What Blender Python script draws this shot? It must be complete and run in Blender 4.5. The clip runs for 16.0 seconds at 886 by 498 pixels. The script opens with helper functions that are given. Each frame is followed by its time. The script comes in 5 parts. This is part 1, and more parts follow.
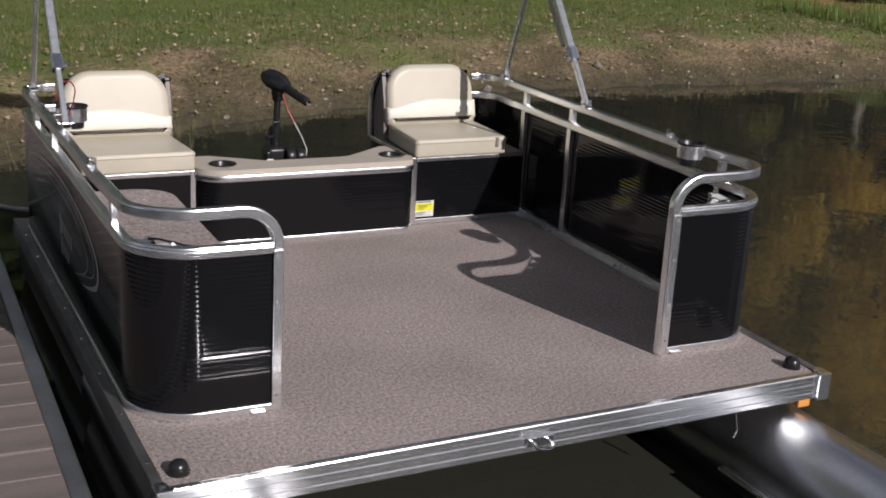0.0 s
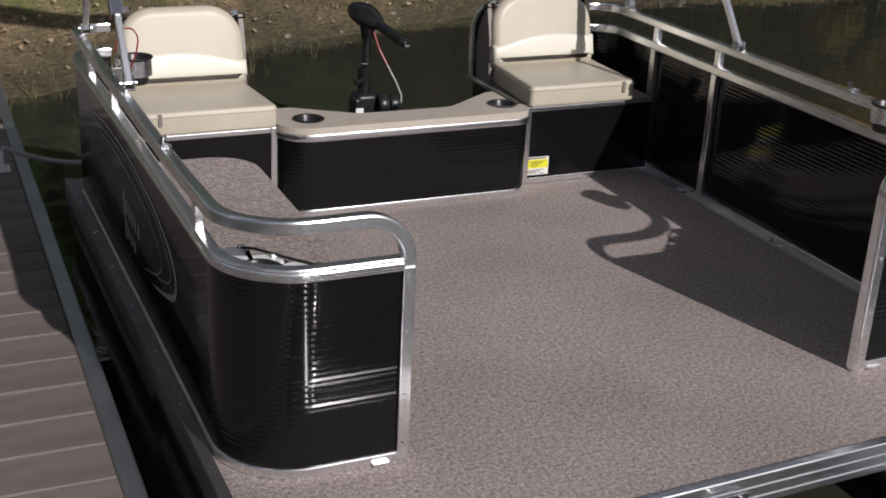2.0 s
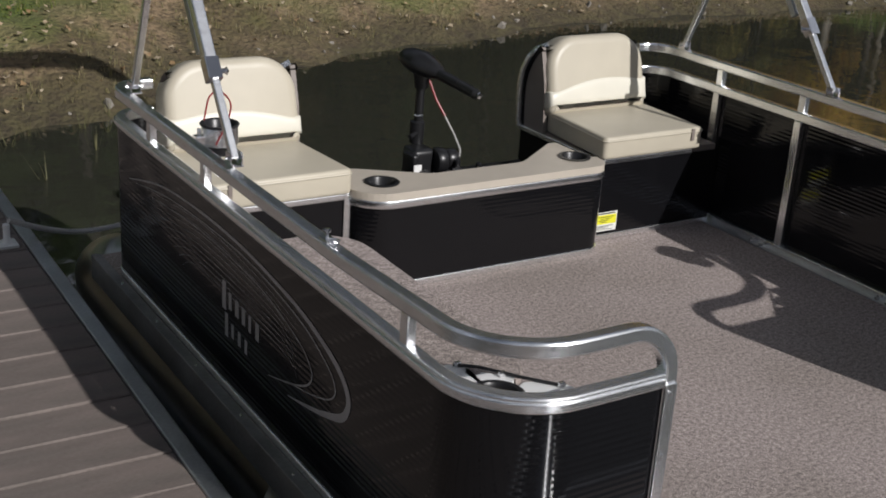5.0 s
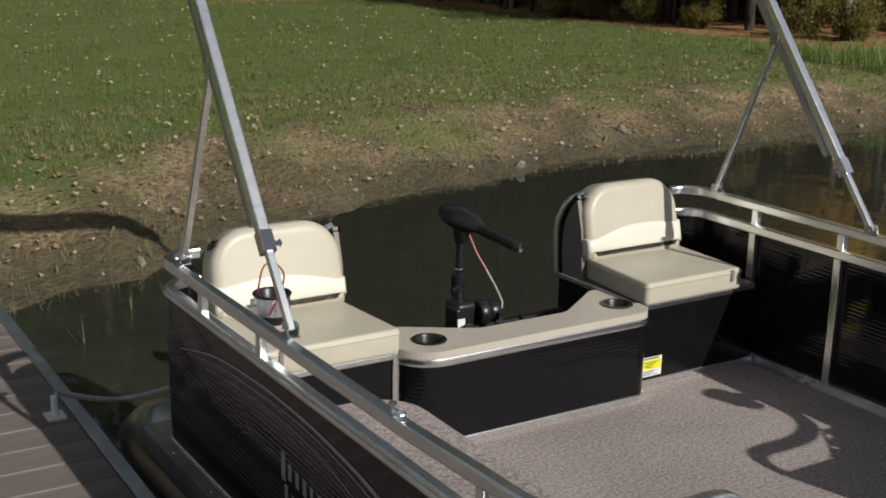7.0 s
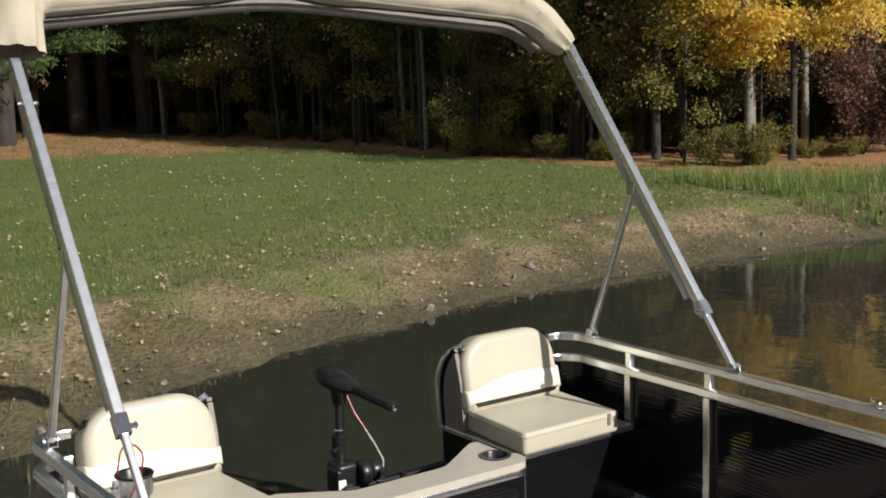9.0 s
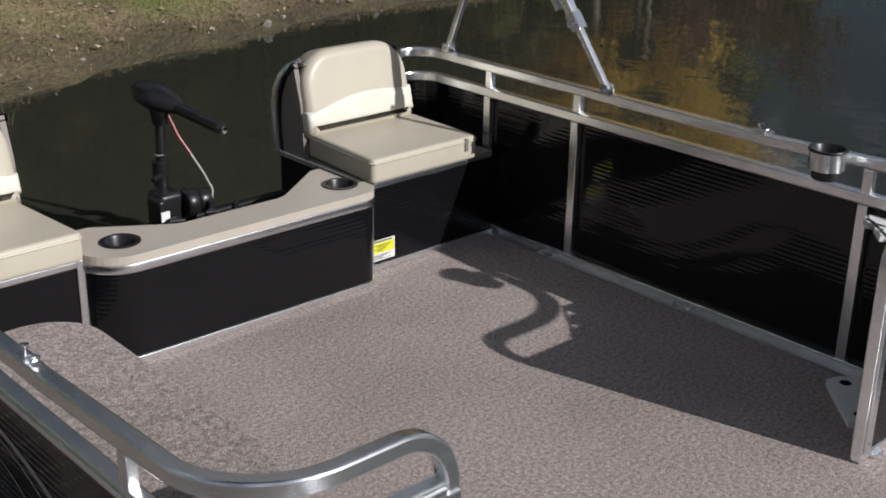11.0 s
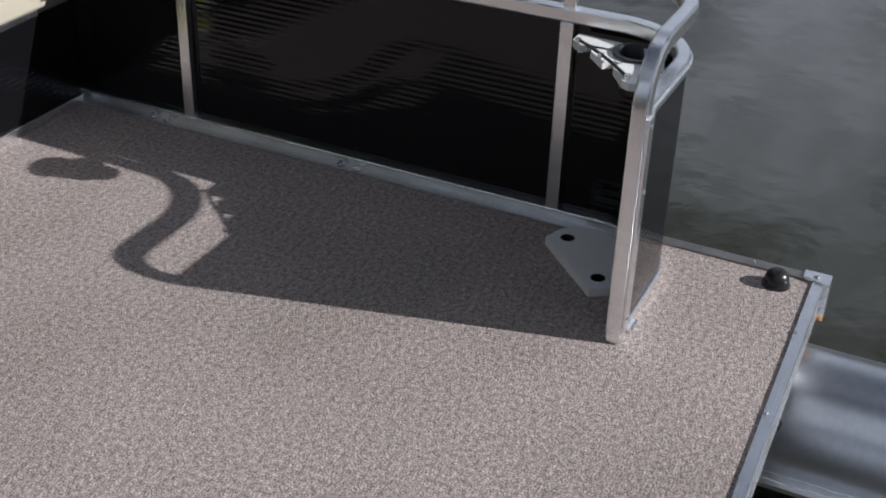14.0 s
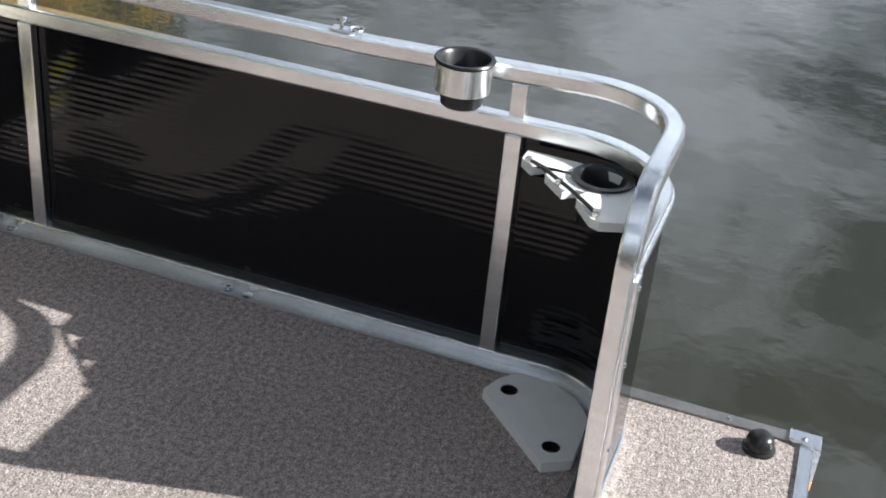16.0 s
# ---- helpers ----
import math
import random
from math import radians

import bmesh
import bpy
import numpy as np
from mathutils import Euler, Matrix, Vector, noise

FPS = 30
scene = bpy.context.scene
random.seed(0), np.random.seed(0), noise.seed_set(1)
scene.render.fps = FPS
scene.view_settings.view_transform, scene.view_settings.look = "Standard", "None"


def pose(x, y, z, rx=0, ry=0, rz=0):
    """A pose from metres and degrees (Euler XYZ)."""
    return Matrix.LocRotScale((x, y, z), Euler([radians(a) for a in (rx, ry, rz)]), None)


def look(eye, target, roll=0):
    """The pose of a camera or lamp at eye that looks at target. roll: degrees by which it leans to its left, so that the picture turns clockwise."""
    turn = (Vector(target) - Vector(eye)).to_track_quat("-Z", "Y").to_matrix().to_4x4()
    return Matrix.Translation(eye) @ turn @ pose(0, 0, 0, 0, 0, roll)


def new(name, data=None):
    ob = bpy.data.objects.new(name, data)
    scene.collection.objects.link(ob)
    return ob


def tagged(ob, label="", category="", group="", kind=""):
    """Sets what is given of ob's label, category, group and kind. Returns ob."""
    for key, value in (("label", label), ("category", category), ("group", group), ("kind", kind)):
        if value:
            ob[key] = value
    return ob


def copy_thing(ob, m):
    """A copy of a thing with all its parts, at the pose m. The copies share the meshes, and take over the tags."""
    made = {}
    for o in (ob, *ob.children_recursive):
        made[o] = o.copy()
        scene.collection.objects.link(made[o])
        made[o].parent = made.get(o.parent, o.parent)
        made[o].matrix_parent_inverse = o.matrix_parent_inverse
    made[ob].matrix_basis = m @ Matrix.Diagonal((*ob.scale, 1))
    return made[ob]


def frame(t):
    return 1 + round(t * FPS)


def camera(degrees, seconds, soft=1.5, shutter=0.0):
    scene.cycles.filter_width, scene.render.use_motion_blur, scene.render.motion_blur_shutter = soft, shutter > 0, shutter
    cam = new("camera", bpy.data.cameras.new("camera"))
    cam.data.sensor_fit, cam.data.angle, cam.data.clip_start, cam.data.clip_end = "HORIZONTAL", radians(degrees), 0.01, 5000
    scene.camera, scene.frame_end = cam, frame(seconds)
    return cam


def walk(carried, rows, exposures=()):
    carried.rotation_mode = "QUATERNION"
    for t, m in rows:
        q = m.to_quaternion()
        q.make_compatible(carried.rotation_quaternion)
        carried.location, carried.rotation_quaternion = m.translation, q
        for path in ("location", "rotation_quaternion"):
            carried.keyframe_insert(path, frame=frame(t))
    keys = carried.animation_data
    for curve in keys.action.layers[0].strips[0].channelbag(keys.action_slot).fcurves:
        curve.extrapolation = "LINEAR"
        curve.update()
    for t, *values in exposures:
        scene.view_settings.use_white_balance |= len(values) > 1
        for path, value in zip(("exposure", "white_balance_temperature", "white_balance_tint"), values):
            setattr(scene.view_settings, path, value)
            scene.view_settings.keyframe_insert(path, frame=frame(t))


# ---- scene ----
cam = camera(39.3, 16.0, soft=1.8)
PATH = [
    (0, (-1.187, -3.132, 1.715), (-0.328, -1.424, 1.127), 3.2),
    (0.5, (-1.199, -2.925, 1.755), (-0.329, -1.253, 1.087), 2.5),
    (1, (-1.163, -2.668, 1.743), (-0.301, -1.017, 1.014), 2.0),
    (1.5, (-1.138, -2.411, 1.739), (-0.289, -0.757, 1.001), 2.9),
    (2, (-1.1, -2.165, 1.73), (-0.312, -0.487, 0.978), 2.9),
    (2.5, (-1.168, -1.881, 1.72), (-0.419, -0.196, 0.947), 3.2),
    (3, (-1.247, -1.607, 1.705), (-0.526, 0.095, 0.941), 4.4),
    (3.5, (-1.328, -1.453, 1.688), (-0.558, 0.243, 0.961), 6.3),
    (4, (-1.456, -1.395, 1.703), (-0.544, 0.23, 0.978), 5.6),
    (6.5, (-1.795, -1.196, 1.724), (-0.738, 0.367, 1.061), 2.8),
    (7, (-1.762, -1.217, 1.8), (-0.736, 0.418, 1.277), 1.1),
    (7.5, (-1.711, -1.28, 1.864), (-0.732, 0.408, 1.421), 0.1),
    (8, (-1.654, -1.362, 1.941), (-0.673, 0.356, 1.649), -1.2),
    (8.5, (-1.611, -1.415, 1.942), (-0.549, 0.266, 1.732), -1.6),
    (9, (-1.592, -1.425, 1.919), (-0.458, 0.193, 1.606), -1.6),
    (9.5, (-1.515, -1.361, 1.849), (-0.334, 0.191, 1.406), -1.3),
    (10, (-1.396, -1.238, 1.8), (-0.202, 0.266, 1.241), -0.1),
    (12.5, (-1.091, -0.56, 1.682), (0.327, 0.518, 0.774), 2.9),
    (13, (-0.949, -0.43, 1.637), (0.538, 0.542, 0.717), 4.0),
    (13.5, (-0.821, -0.321, 1.594), (0.714, 0.537, 0.64), 3.6),
    (14, (-0.711, -0.202, 1.595), (0.845, 0.52, 0.566), 2.0),
    (14.5, (-0.596, -0.098, 1.584), (0.989, 0.535, 0.541), 1.4),
    (15, (-0.511, -0.008, 1.491), (1.153, 0.585, 0.553), 3.3),
    (15.5, (-0.353, 0.102, 1.544), (1.315, 0.645, 0.582), 4.8),
    (16, (-0.197, 0.168, 1.535), (1.463, 0.696, 0.552), 5.7),
]
EXPOSURE = [(0.0, -0.28, 6120, 18), (1.5, -0.32, 6150, 19), (2.5, -0.42, 6100, 16), (4.2, -0.38, 6050, 14), (7.0, -0.25, 6200, 10), (8.0, -0.1, 6350, 9), (8.5, 0.14, 6330, 10), (9.0, 0.17, 6350, 10), (9.5, 0.03, 6080, 10), (10.2, -0.15, 5950, 12),
            (12.3, -0.17, 5900, 14), (14.2, 0.1, 5850, 12), (15.0, 0.38, 5850, 10), (16.0, 1.02, 5950, 8)]
walk(cam, [(t, look(eye, target, roll)) for t, eye, target, roll in PATH], EXPOSURE)

# ---- light ----
SUN = Vector((0.455, -1.74, 1.0)).normalized()      # towards the sun, behind the bow and to starboard
world = bpy.data.worlds.new("sky")
scene.world = world
world.use_nodes = True
wn, wl = world.node_tree.nodes, world.node_tree.links
sky = wn.new("ShaderNodeTexSky")
sky.sky_type, sky.sun_disc = "NISHITA", False
sky.sun_elevation, sky.sun_rotation = math.asin(SUN.z), math.atan2(SUN.x, SUN.y)
wc = wn.new("ShaderNodeTexCoord")
wmap = wn.new("ShaderNodeMapping")
wmap.inputs["Scale"].default_value = (1, 1, 2.2)
wmap.inputs["Location"].default_value = (0.35, 0.6, 0.0)
cloud = wn.new("ShaderNodeTexNoise")
cloud.inputs["Scale"].default_value, cloud.inputs["Detail"].default_value, cloud.inputs["Roughness"].default_value = 2.6, 7, 0.6
cramp = wn.new("ShaderNodeValToRGB")
cramp.color_ramp.elements[0].position, cramp.color_ramp.elements[1].position = 0.45, 0.63
wmix = wn.new("ShaderNodeMixRGB")
wmix.inputs[2].default_value = (37, 38, 40, 1)
wl.new(wc.outputs["Generated"], wmap.inputs[0]); wl.new(wmap.outputs[0], cloud.inputs["Vector"])
wl.new(cloud.outputs["Fac"], cramp.inputs[0]); wl.new(cramp.outputs[0], wmix.inputs[0])
wl.new(sky.outputs[0], wmix.inputs[1]); wl.new(wmix.outputs[0], wn["Background"].inputs[0])
wn["Background"].inputs[1].default_value = 0.0195
sun = new("sun", bpy.data.lights.new("sun", "SUN"))
sun.data.energy, sun.data.angle, sun.data.color = 5.0, radians(0.53), (1.0, 0.95, 0.86)
sun.matrix_world = look(SUN * 50, (0, 0, 0))


# ---- materials ----
def material(name, colour, rough=0.5, metal=0.0, var=0.0, var_scale=20.0, fine=0.0, fine_scale=300.0, bump=0.0, bump_scale=80.0,
             second=None, second_scale=3.0, rand=0.0, coat=0.0, stretch=(1, 1, 1)):
    """Principled surface with colour variation at two scales, roughness wear and fine relief."""
    m = bpy.data.materials.new(name)
    m.use_nodes = True
    n, l = m.node_tree.nodes, m.node_tree.links
    p = n["Principled BSDF"]
    p.inputs["Roughness"].default_value, p.inputs["Metallic"].default_value = rough, metal
    p.inputs["Coat Weight"].default_value = coat
    tc = n.new("ShaderNodeTexCoord")
    mp = n.new("ShaderNodeMapping")
    mp.inputs["Scale"].default_value = stretch
    l.new(tc.outputs["Object"], mp.inputs[0])
    base = n.new("ShaderNodeRGB")
    base.outputs[0].default_value = (*colour, 1)
    out = base.outputs[0]
    if second:
        nz = n.new("ShaderNodeTexNoise")
        nz.inputs["Scale"].default_value, nz.inputs["Detail"].default_value = second_scale, 5
        l.new(mp.outputs[0], nz.inputs["Vector"])
        rp = n.new("ShaderNodeValToRGB")
        rp.color_ramp.elements[0].position, rp.color_ramp.elements[1].position = 0.4, 0.62
        l.new(nz.outputs["Fac"], rp.inputs[0])
        mx = n.new("ShaderNodeMixRGB")
        mx.inputs[2].default_value = (*second, 1)
        l.new(rp.outputs[0], mx.inputs[0]); l.new(out, mx.inputs[1])
        out = mx.outputs[0]
    for amount, scale in ((var, var_scale), (fine, fine_scale)):
        if amount:
            nz = n.new("ShaderNodeTexNoise")
            nz.inputs["Scale"].default_value, nz.inputs["Detail"].default_value = scale, 4
            l.new(mp.outputs[0], nz.inputs["Vector"])
            mr = n.new("ShaderNodeMapRange")
            mr.inputs[1].default_value, mr.inputs[2].default_value = 0.3, 0.7
            mr.inputs[3].default_value, mr.inputs[4].default_value = 1 - amount, 1 + amount
            l.new(nz.outputs["Fac"], mr.inputs[0])
            hs = n.new("ShaderNodeHueSaturation")
            l.new(mr.outputs[0], hs.inputs["Value"]); l.new(out, hs.inputs["Color"])
            out = hs.outputs[0]
    if rand:
        oi = n.new("ShaderNodeObjectInfo")
        ge = n.new("ShaderNodeNewGeometry")
        ad = n.new("ShaderNodeMath"); ad.operation = "ADD"
        l.new(oi.outputs["Random"], ad.inputs[0]); l.new(ge.outputs["Random Per Island"], ad.inputs[1])
        mr = n.new("ShaderNodeMapRange")
        mr.inputs[2].default_value = 2
        mr.inputs[3].default_value, mr.inputs[4].default_value = 1 - rand, 1 + rand
        l.new(ad.outputs[0], mr.inputs[0])
        hs = n.new("ShaderNodeHueSaturation")
        l.new(mr.outputs[0], hs.inputs["Value"]); l.new(out, hs.inputs["Color"])
        out = hs.outputs[0]
    l.new(out, p.inputs["Base Color"])
    if bump:
        nz = n.new("ShaderNodeTexNoise")
        nz.inputs["Scale"].default_value, nz.inputs["Detail"].default_value = bump_scale, 4
        l.new(mp.outputs[0], nz.inputs["Vector"])
        bp = n.new("ShaderNodeBump")
        bp.inputs["Strength"].default_value, bp.inputs["Distance"].default_value = bump, 0.004
        l.new(nz.outputs["Fac"], bp.inputs["Height"]); l.new(bp.outputs[0], p.inputs["Normal"])
    return m


ALU = material("brushed_aluminium", (0.90, 0.91, 0.92), 0.27, 1.0, var=0.08, var_scale=9, fine=0.06, fine_scale=120, bump=0.06, bump_scale=40, stretch=(1, 1, 6))
ALU_DULL = material("dull_aluminium", (0.55, 0.56, 0.57), 0.42, 1.0, var=0.12, var_scale=6, fine=0.08, fine_scale=90, bump=0.08, bump_scale=30)
CARPET = material("marine_carpet", (0.355, 0.30, 0.278), 0.95, var=0.40, var_scale=80, fine=0.60, fine_scale=240, bump=0.85, bump_scale=190, second=(0.295, 0.25, 0.225), second_scale=1.5)
CARPET_TRIM = material("carpet_counter", (0.355, 0.30, 0.278), 0.95, var=0.40, var_scale=80, fine=0.60, fine_scale=240, bump=0.85, bump_scale=190, second=(0.295, 0.25, 0.225), second_scale=1.5)
VINYL = material("beige_vinyl", (0.50, 0.455, 0.36), 0.42, var=0.05, var_scale=6, bump=0.12, bump_scale=220)
VINYL_LIGHT = material("cream_vinyl", (0.70, 0.67, 0.57), 0.38, var=0.04, var_scale=6, bump=0.12, bump_scale=220)
VINYL_GREY = material("grey_brown_vinyl", (0.20, 0.17, 0.15), 0.5, var=0.08, var_scale=8, bump=0.2, bump_scale=200)
TOP = material("console_plastic", (0.48, 0.43, 0.36), 0.45, var=0.05, var_scale=7, bump=0.06, bump_scale=200)
BLACK_PLASTIC = material("black_plastic", (0.012, 0.012, 0.013), 0.35, var=0.1, bump=0.08, bump_scale=120)
RUBBER = material("black_rubber", (0.015, 0.015, 0.015), 0.3, var=0.1)
WHITE_PLASTIC = material("white_plastic", (0.78, 0.78, 0.76), 0.4, var=0.04, bump=0.05)
CANVAS = material("tan_canvas", (0.47, 0.41, 0.31), 0.85, var=0.07, var_scale=4, fine=0.06, fine_scale=400, bump=0.5, bump_scale=14)
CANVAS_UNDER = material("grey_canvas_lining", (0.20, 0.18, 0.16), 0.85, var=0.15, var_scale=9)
# darkened aluminium for both side edges; the port side's shade is in the colour
ALU_DARK = material("shaded_aluminium", (0.30, 0.29, 0.28), 0.55, 1.0, var=0.2, var_scale=6, fine=0.1, fine_scale=90)
STEEL = material("stainless_steel", (0.75, 0.75, 0.76), 0.15, 1.0)
RED = material("red_wire", (0.24, 0.018, 0.018), 0.4)
ROPE = material("grey_rope", (0.42, 0.41, 0.39), 0.9, fine=0.3, fine_scale=200)
DECKBOARD = material("weathered_composite_board", (0.19, 0.155, 0.138), 0.8, var=0.12, var_scale=5, fine=0.14, fine_scale=70, bump=0.25, bump_scale=50, rand=0.10, second=(0.15, 0.128, 0.113), second_scale=1.6, stretch=(1, 6, 1))
YELLOW = material("yellow_label", (0.75, 0.72, 0.03), 0.4)
LABEL_WHITE = material("white_label", (0.75, 0.75, 0.7), 0.4)
INK = material("dark_ink", (0.03, 0.03, 0.02), 0.5)
DECAL = material("silver_decal", (0.42, 0.42, 0.43), 0.3, 0.5, var=0.05)
AMBER = material("amber_lens", (0.6, 0.25, 0.06), 0.25)
WOOD_BEAM = material("dark_dock_frame", (0.035, 0.03, 0.028), 0.8, var=0.2)


def black_panel():
    m = bpy.data.materials.new("gloss_black_sheet")
    m.use_nodes = True
    n, l = m.node_tree.nodes, m.node_tree.links
    p = n["Principled BSDF"]
    p.inputs["Base Color"].default_value = (0.006, 0.006, 0.007, 1)
    p.inputs["Roughness"].default_value = 0.09
    p.inputs["Specular IOR Level"].default_value = 0.36
    tc = n.new("ShaderNodeTexCoord")
    sp = n.new("ShaderNodeSeparateXYZ")
    l.new(tc.outputs["Object"], sp.inputs[0])
    s = n.new("ShaderNodeMath"); s.operation = "PINGPONG"; s.inputs[1].default_value = 0.008     # pressed V-shaped ribs
    l.new(sp.outputs["Z"], s.inputs[0])
    nz = n.new("ShaderNodeTexNoise"); nz.inputs["Scale"].default_value, nz.inputs["Detail"].default_value = 5, 2
    l.new(tc.outputs["Object"], nz.inputs["Vector"])
    b1 = n.new("ShaderNodeBump"); b1.inputs["Strength"].default_value, b1.inputs["Distance"].default_value = 1.0, 0.038
    l.new(s.outputs[0], b1.inputs["Height"])
    b2 = n.new("ShaderNodeBump"); b2.inputs["Strength"].default_value, b2.inputs["Distance"].default_value = 0.5, 0.00010
    l.new(nz.outputs["Fac"], b2.inputs["Height"]); l.new(b1.outputs[0], b2.inputs["Normal"]); l.new(b2.outputs[0], p.inputs["Normal"])
    n2 = n.new("ShaderNodeTexNoise"); n2.inputs["Scale"].default_value, n2.inputs["Detail"].default_value = 14, 6
    l.new(tc.outputs["Object"], n2.inputs["Vector"])
    mr = n.new("ShaderNodeMapRange"); mr.inputs[3].default_value, mr.inputs[4].default_value = 0.04, 0.12
    l.new(n2.outputs["Fac"], mr.inputs[0]); l.new(mr.outputs[0], p.inputs["Roughness"])
    return m


BLACK = black_panel()


def water_surface():
    m = bpy.data.materials.new("murky_pond_water")
    m.use_nodes = True
    n, l = m.node_tree.nodes, m.node_tree.links
    p = n["Principled BSDF"]
    p.inputs["Base Color"].default_value = (0.034, 0.035, 0.026, 1)
    p.inputs["Roughness"].default_value, p.inputs["IOR"].default_value = 0.03, 1.48
    tc = n.new("ShaderNodeTexCoord")
    h = None
    for scale, dist in ((1.2, 0.012), (6.0, 0.002)):
        nz = n.new("ShaderNodeTexNoise"); nz.inputs["Scale"].default_value, nz.inputs["Detail"].default_value = scale, 3
        l.new(tc.outputs["Object"], nz.inputs["Vector"])
        b = n.new("ShaderNodeBump"); b.inputs["Strength"].default_value, b.inputs["Distance"].default_value = 0.6, dist
        l.new(nz.outputs["Fac"], b.inputs["Height"])
        if h:
            l.new(h, b.inputs["Normal"])
        h = b.outputs[0]
    l.new(h, p.inputs["Normal"])
    return m


WATER = water_surface()


def ground_surface():
    """Grass, bare bank and leaf litter, laid out by the distance from the shore and the wood."""
    m = bpy.data.materials.new("lawn_and_bank")
    m.use_nodes = True
    n, l = m.node_tree.nodes, m.node_tree.links
    p = n["Principled BSDF"]
    p.inputs["Roughness"].default_value = 0.95
    tc = n.new("ShaderNodeTexCoord")

    def noise_at(scale, detail=6, lo=0.35, hi=0.65):
        nz = n.new("ShaderNodeTexNoise"); nz.inputs["Scale"].default_value, nz.inputs["Detail"].default_value = scale, detail
        l.new(tc.outputs["Object"], nz.inputs["Vector"])
        mr = n.new("ShaderNodeMapRange"); mr.inputs[1].default_value, mr.inputs[2].default_value = lo, hi
        l.new(nz.outputs["Fac"], mr.inputs[0])
        return mr.outputs[0]

    def mix(fac, a, b):
        mx = n.new("ShaderNodeMixRGB")
        for value, socket in ((fac, mx.inputs[0]), (a, mx.inputs[1]), (b, mx.inputs[2])):
            if isinstance(value, tuple):
                socket.default_value = (*value, 1)
            else:
                l.new(value, socket)
        return mx.outputs[0]

    def ramp_of(name, a, b, wobble):
        at = n.new("ShaderNodeAttribute"); at.attribute_name = name
        w = n.new("ShaderNodeMath"); w.operation = "MULTIPLY_ADD"
        l.new(noise_at(0.9, 8, 0.25, 0.75), w.inputs[0]); w.inputs[1].default_value = wobble
        l.new(at.outputs["Fac"], w.inputs[2])
        mr = n.new("ShaderNodeMapRange"); mr.inputs[1].default_value, mr.inputs[2].default_value = a, b
        l.new(w.outputs[0], mr.inputs[0])
        return mr.outputs[0]

    green = mix(noise_at(7), (0.09, 0.13, 0.022), (0.135, 0.17, 0.034))
    green = mix(noise_at(0.7), green, (0.17, 0.175, 0.045))
    green = mix(noise_at(40), green, (0.09, 0.13, 0.026))
    bank = mix(noise_at(1.6, 6, 0.42, 0.58), (0.315, 0.225, 0.13), (0.14, 0.11, 0.05))
    bank = mix(noise_at(22, 6, 0.42, 0.72), bank, (0.07, 0.05, 0.03))
    mud = mix(noise_at(9), (0.055, 0.042, 0.024), (0.10, 0.085, 0.038))
    litter = mix(noise_at(14), (0.44, 0.22, 0.09), (0.24, 0.13, 0.055))
    c = mix(ramp_of("shore", 2.0, 3.0, 2.4), bank, green)
    c = mix(ramp_of("shore", 0.35, 1.15, 0.6), mud, c)
    c = mix(ramp_of("wood", -1.2, 0.2, 1.6), c, litter)
    l.new(c, p.inputs["Base Color"])
    b = n.new("ShaderNodeBump"); b.inputs["Strength"].default_value, b.inputs["Distance"].default_value = 0.9, 0.05
    l.new(noise_at(25, 8, 0, 1), b.inputs["Height"]); l.new(b.outputs[0], p.inputs["Normal"])
    return m


GROUND = ground_surface()


# ---- building helpers ----
def part(name, bm, mat, parent=None, label="", smooth=False):
    me = bpy.data.meshes.new(name)
    bm.normal_update()
    bm.to_mesh(me)
    bm.free()
    me.materials.append(mat)
    if smooth:
        me.polygons.foreach_set("use_smooth", [True] * len(me.polygons))
        me.set_sharp_from_angle(angle=radians(38 if smooth is True else smooth))
    ob = new(name, me)
    ob.parent = parent
    if label:
        ob["label"] = label
    return ob


def empty(name, place, label, category, group="", kind=""):
    ob = new(name)
    ob.location = place
    return tagged(ob, label, category, group, kind)


def under(ob, parent):
    """Makes ob, built in world places, a part of the thing whose origin lies elsewhere."""
    ob.parent = parent
    top, shift = parent, Vector()
    while top:
        shift += top.location
        top = top.parent
    ob.location = Vector(ob.location) - shift
    return ob


def wpart(name, bm, mat, parent, label="", smooth=False):
    return under(part(name, bm, mat, None, label, smooth), parent)


def box(x0, y0, z0, x1, y1, z1, bevel=0.0, seg=2):
    bm = bmesh.new()
    bmesh.ops.create_cube(bm, size=1, matrix=Matrix.LocRotScale(((x0 + x1) / 2, (y0 + y1) / 2, (z0 + z1) / 2), None, (abs(x1 - x0), abs(y1 - y0), abs(z1 - z0))))
    if bevel:
        bmesh.ops.bevel(bm, geom=bm.edges[:], offset=bevel, segments=seg, affect="EDGES", profile=0.6)
    return bm


def fillet(points, radii, n=8):
    """A polyline with rounded corners; radii for the inner points."""
    pts = [Vector(p) for p in points]
    out = [pts[0]]
    for i in range(1, len(pts) - 1):
        a, b, c = pts[i - 1], pts[i], pts[i + 1]
        u, v = (a - b).normalized(), (c - b).normalized()
        ang = u.angle(v)
        r = radii[i - 1]
        d = r / math.tan(ang / 2)
        centre = b + (u + v).normalized() * (r / math.sin(ang / 2))
        p0, p1 = b + u * d - centre, b + v * d - centre
        for k in range(n + 1):
            w = p0.normalized().slerp(p1.normalized(), k / n) * r
            out.append(centre + w)
    out.append(pts[-1])
    return out


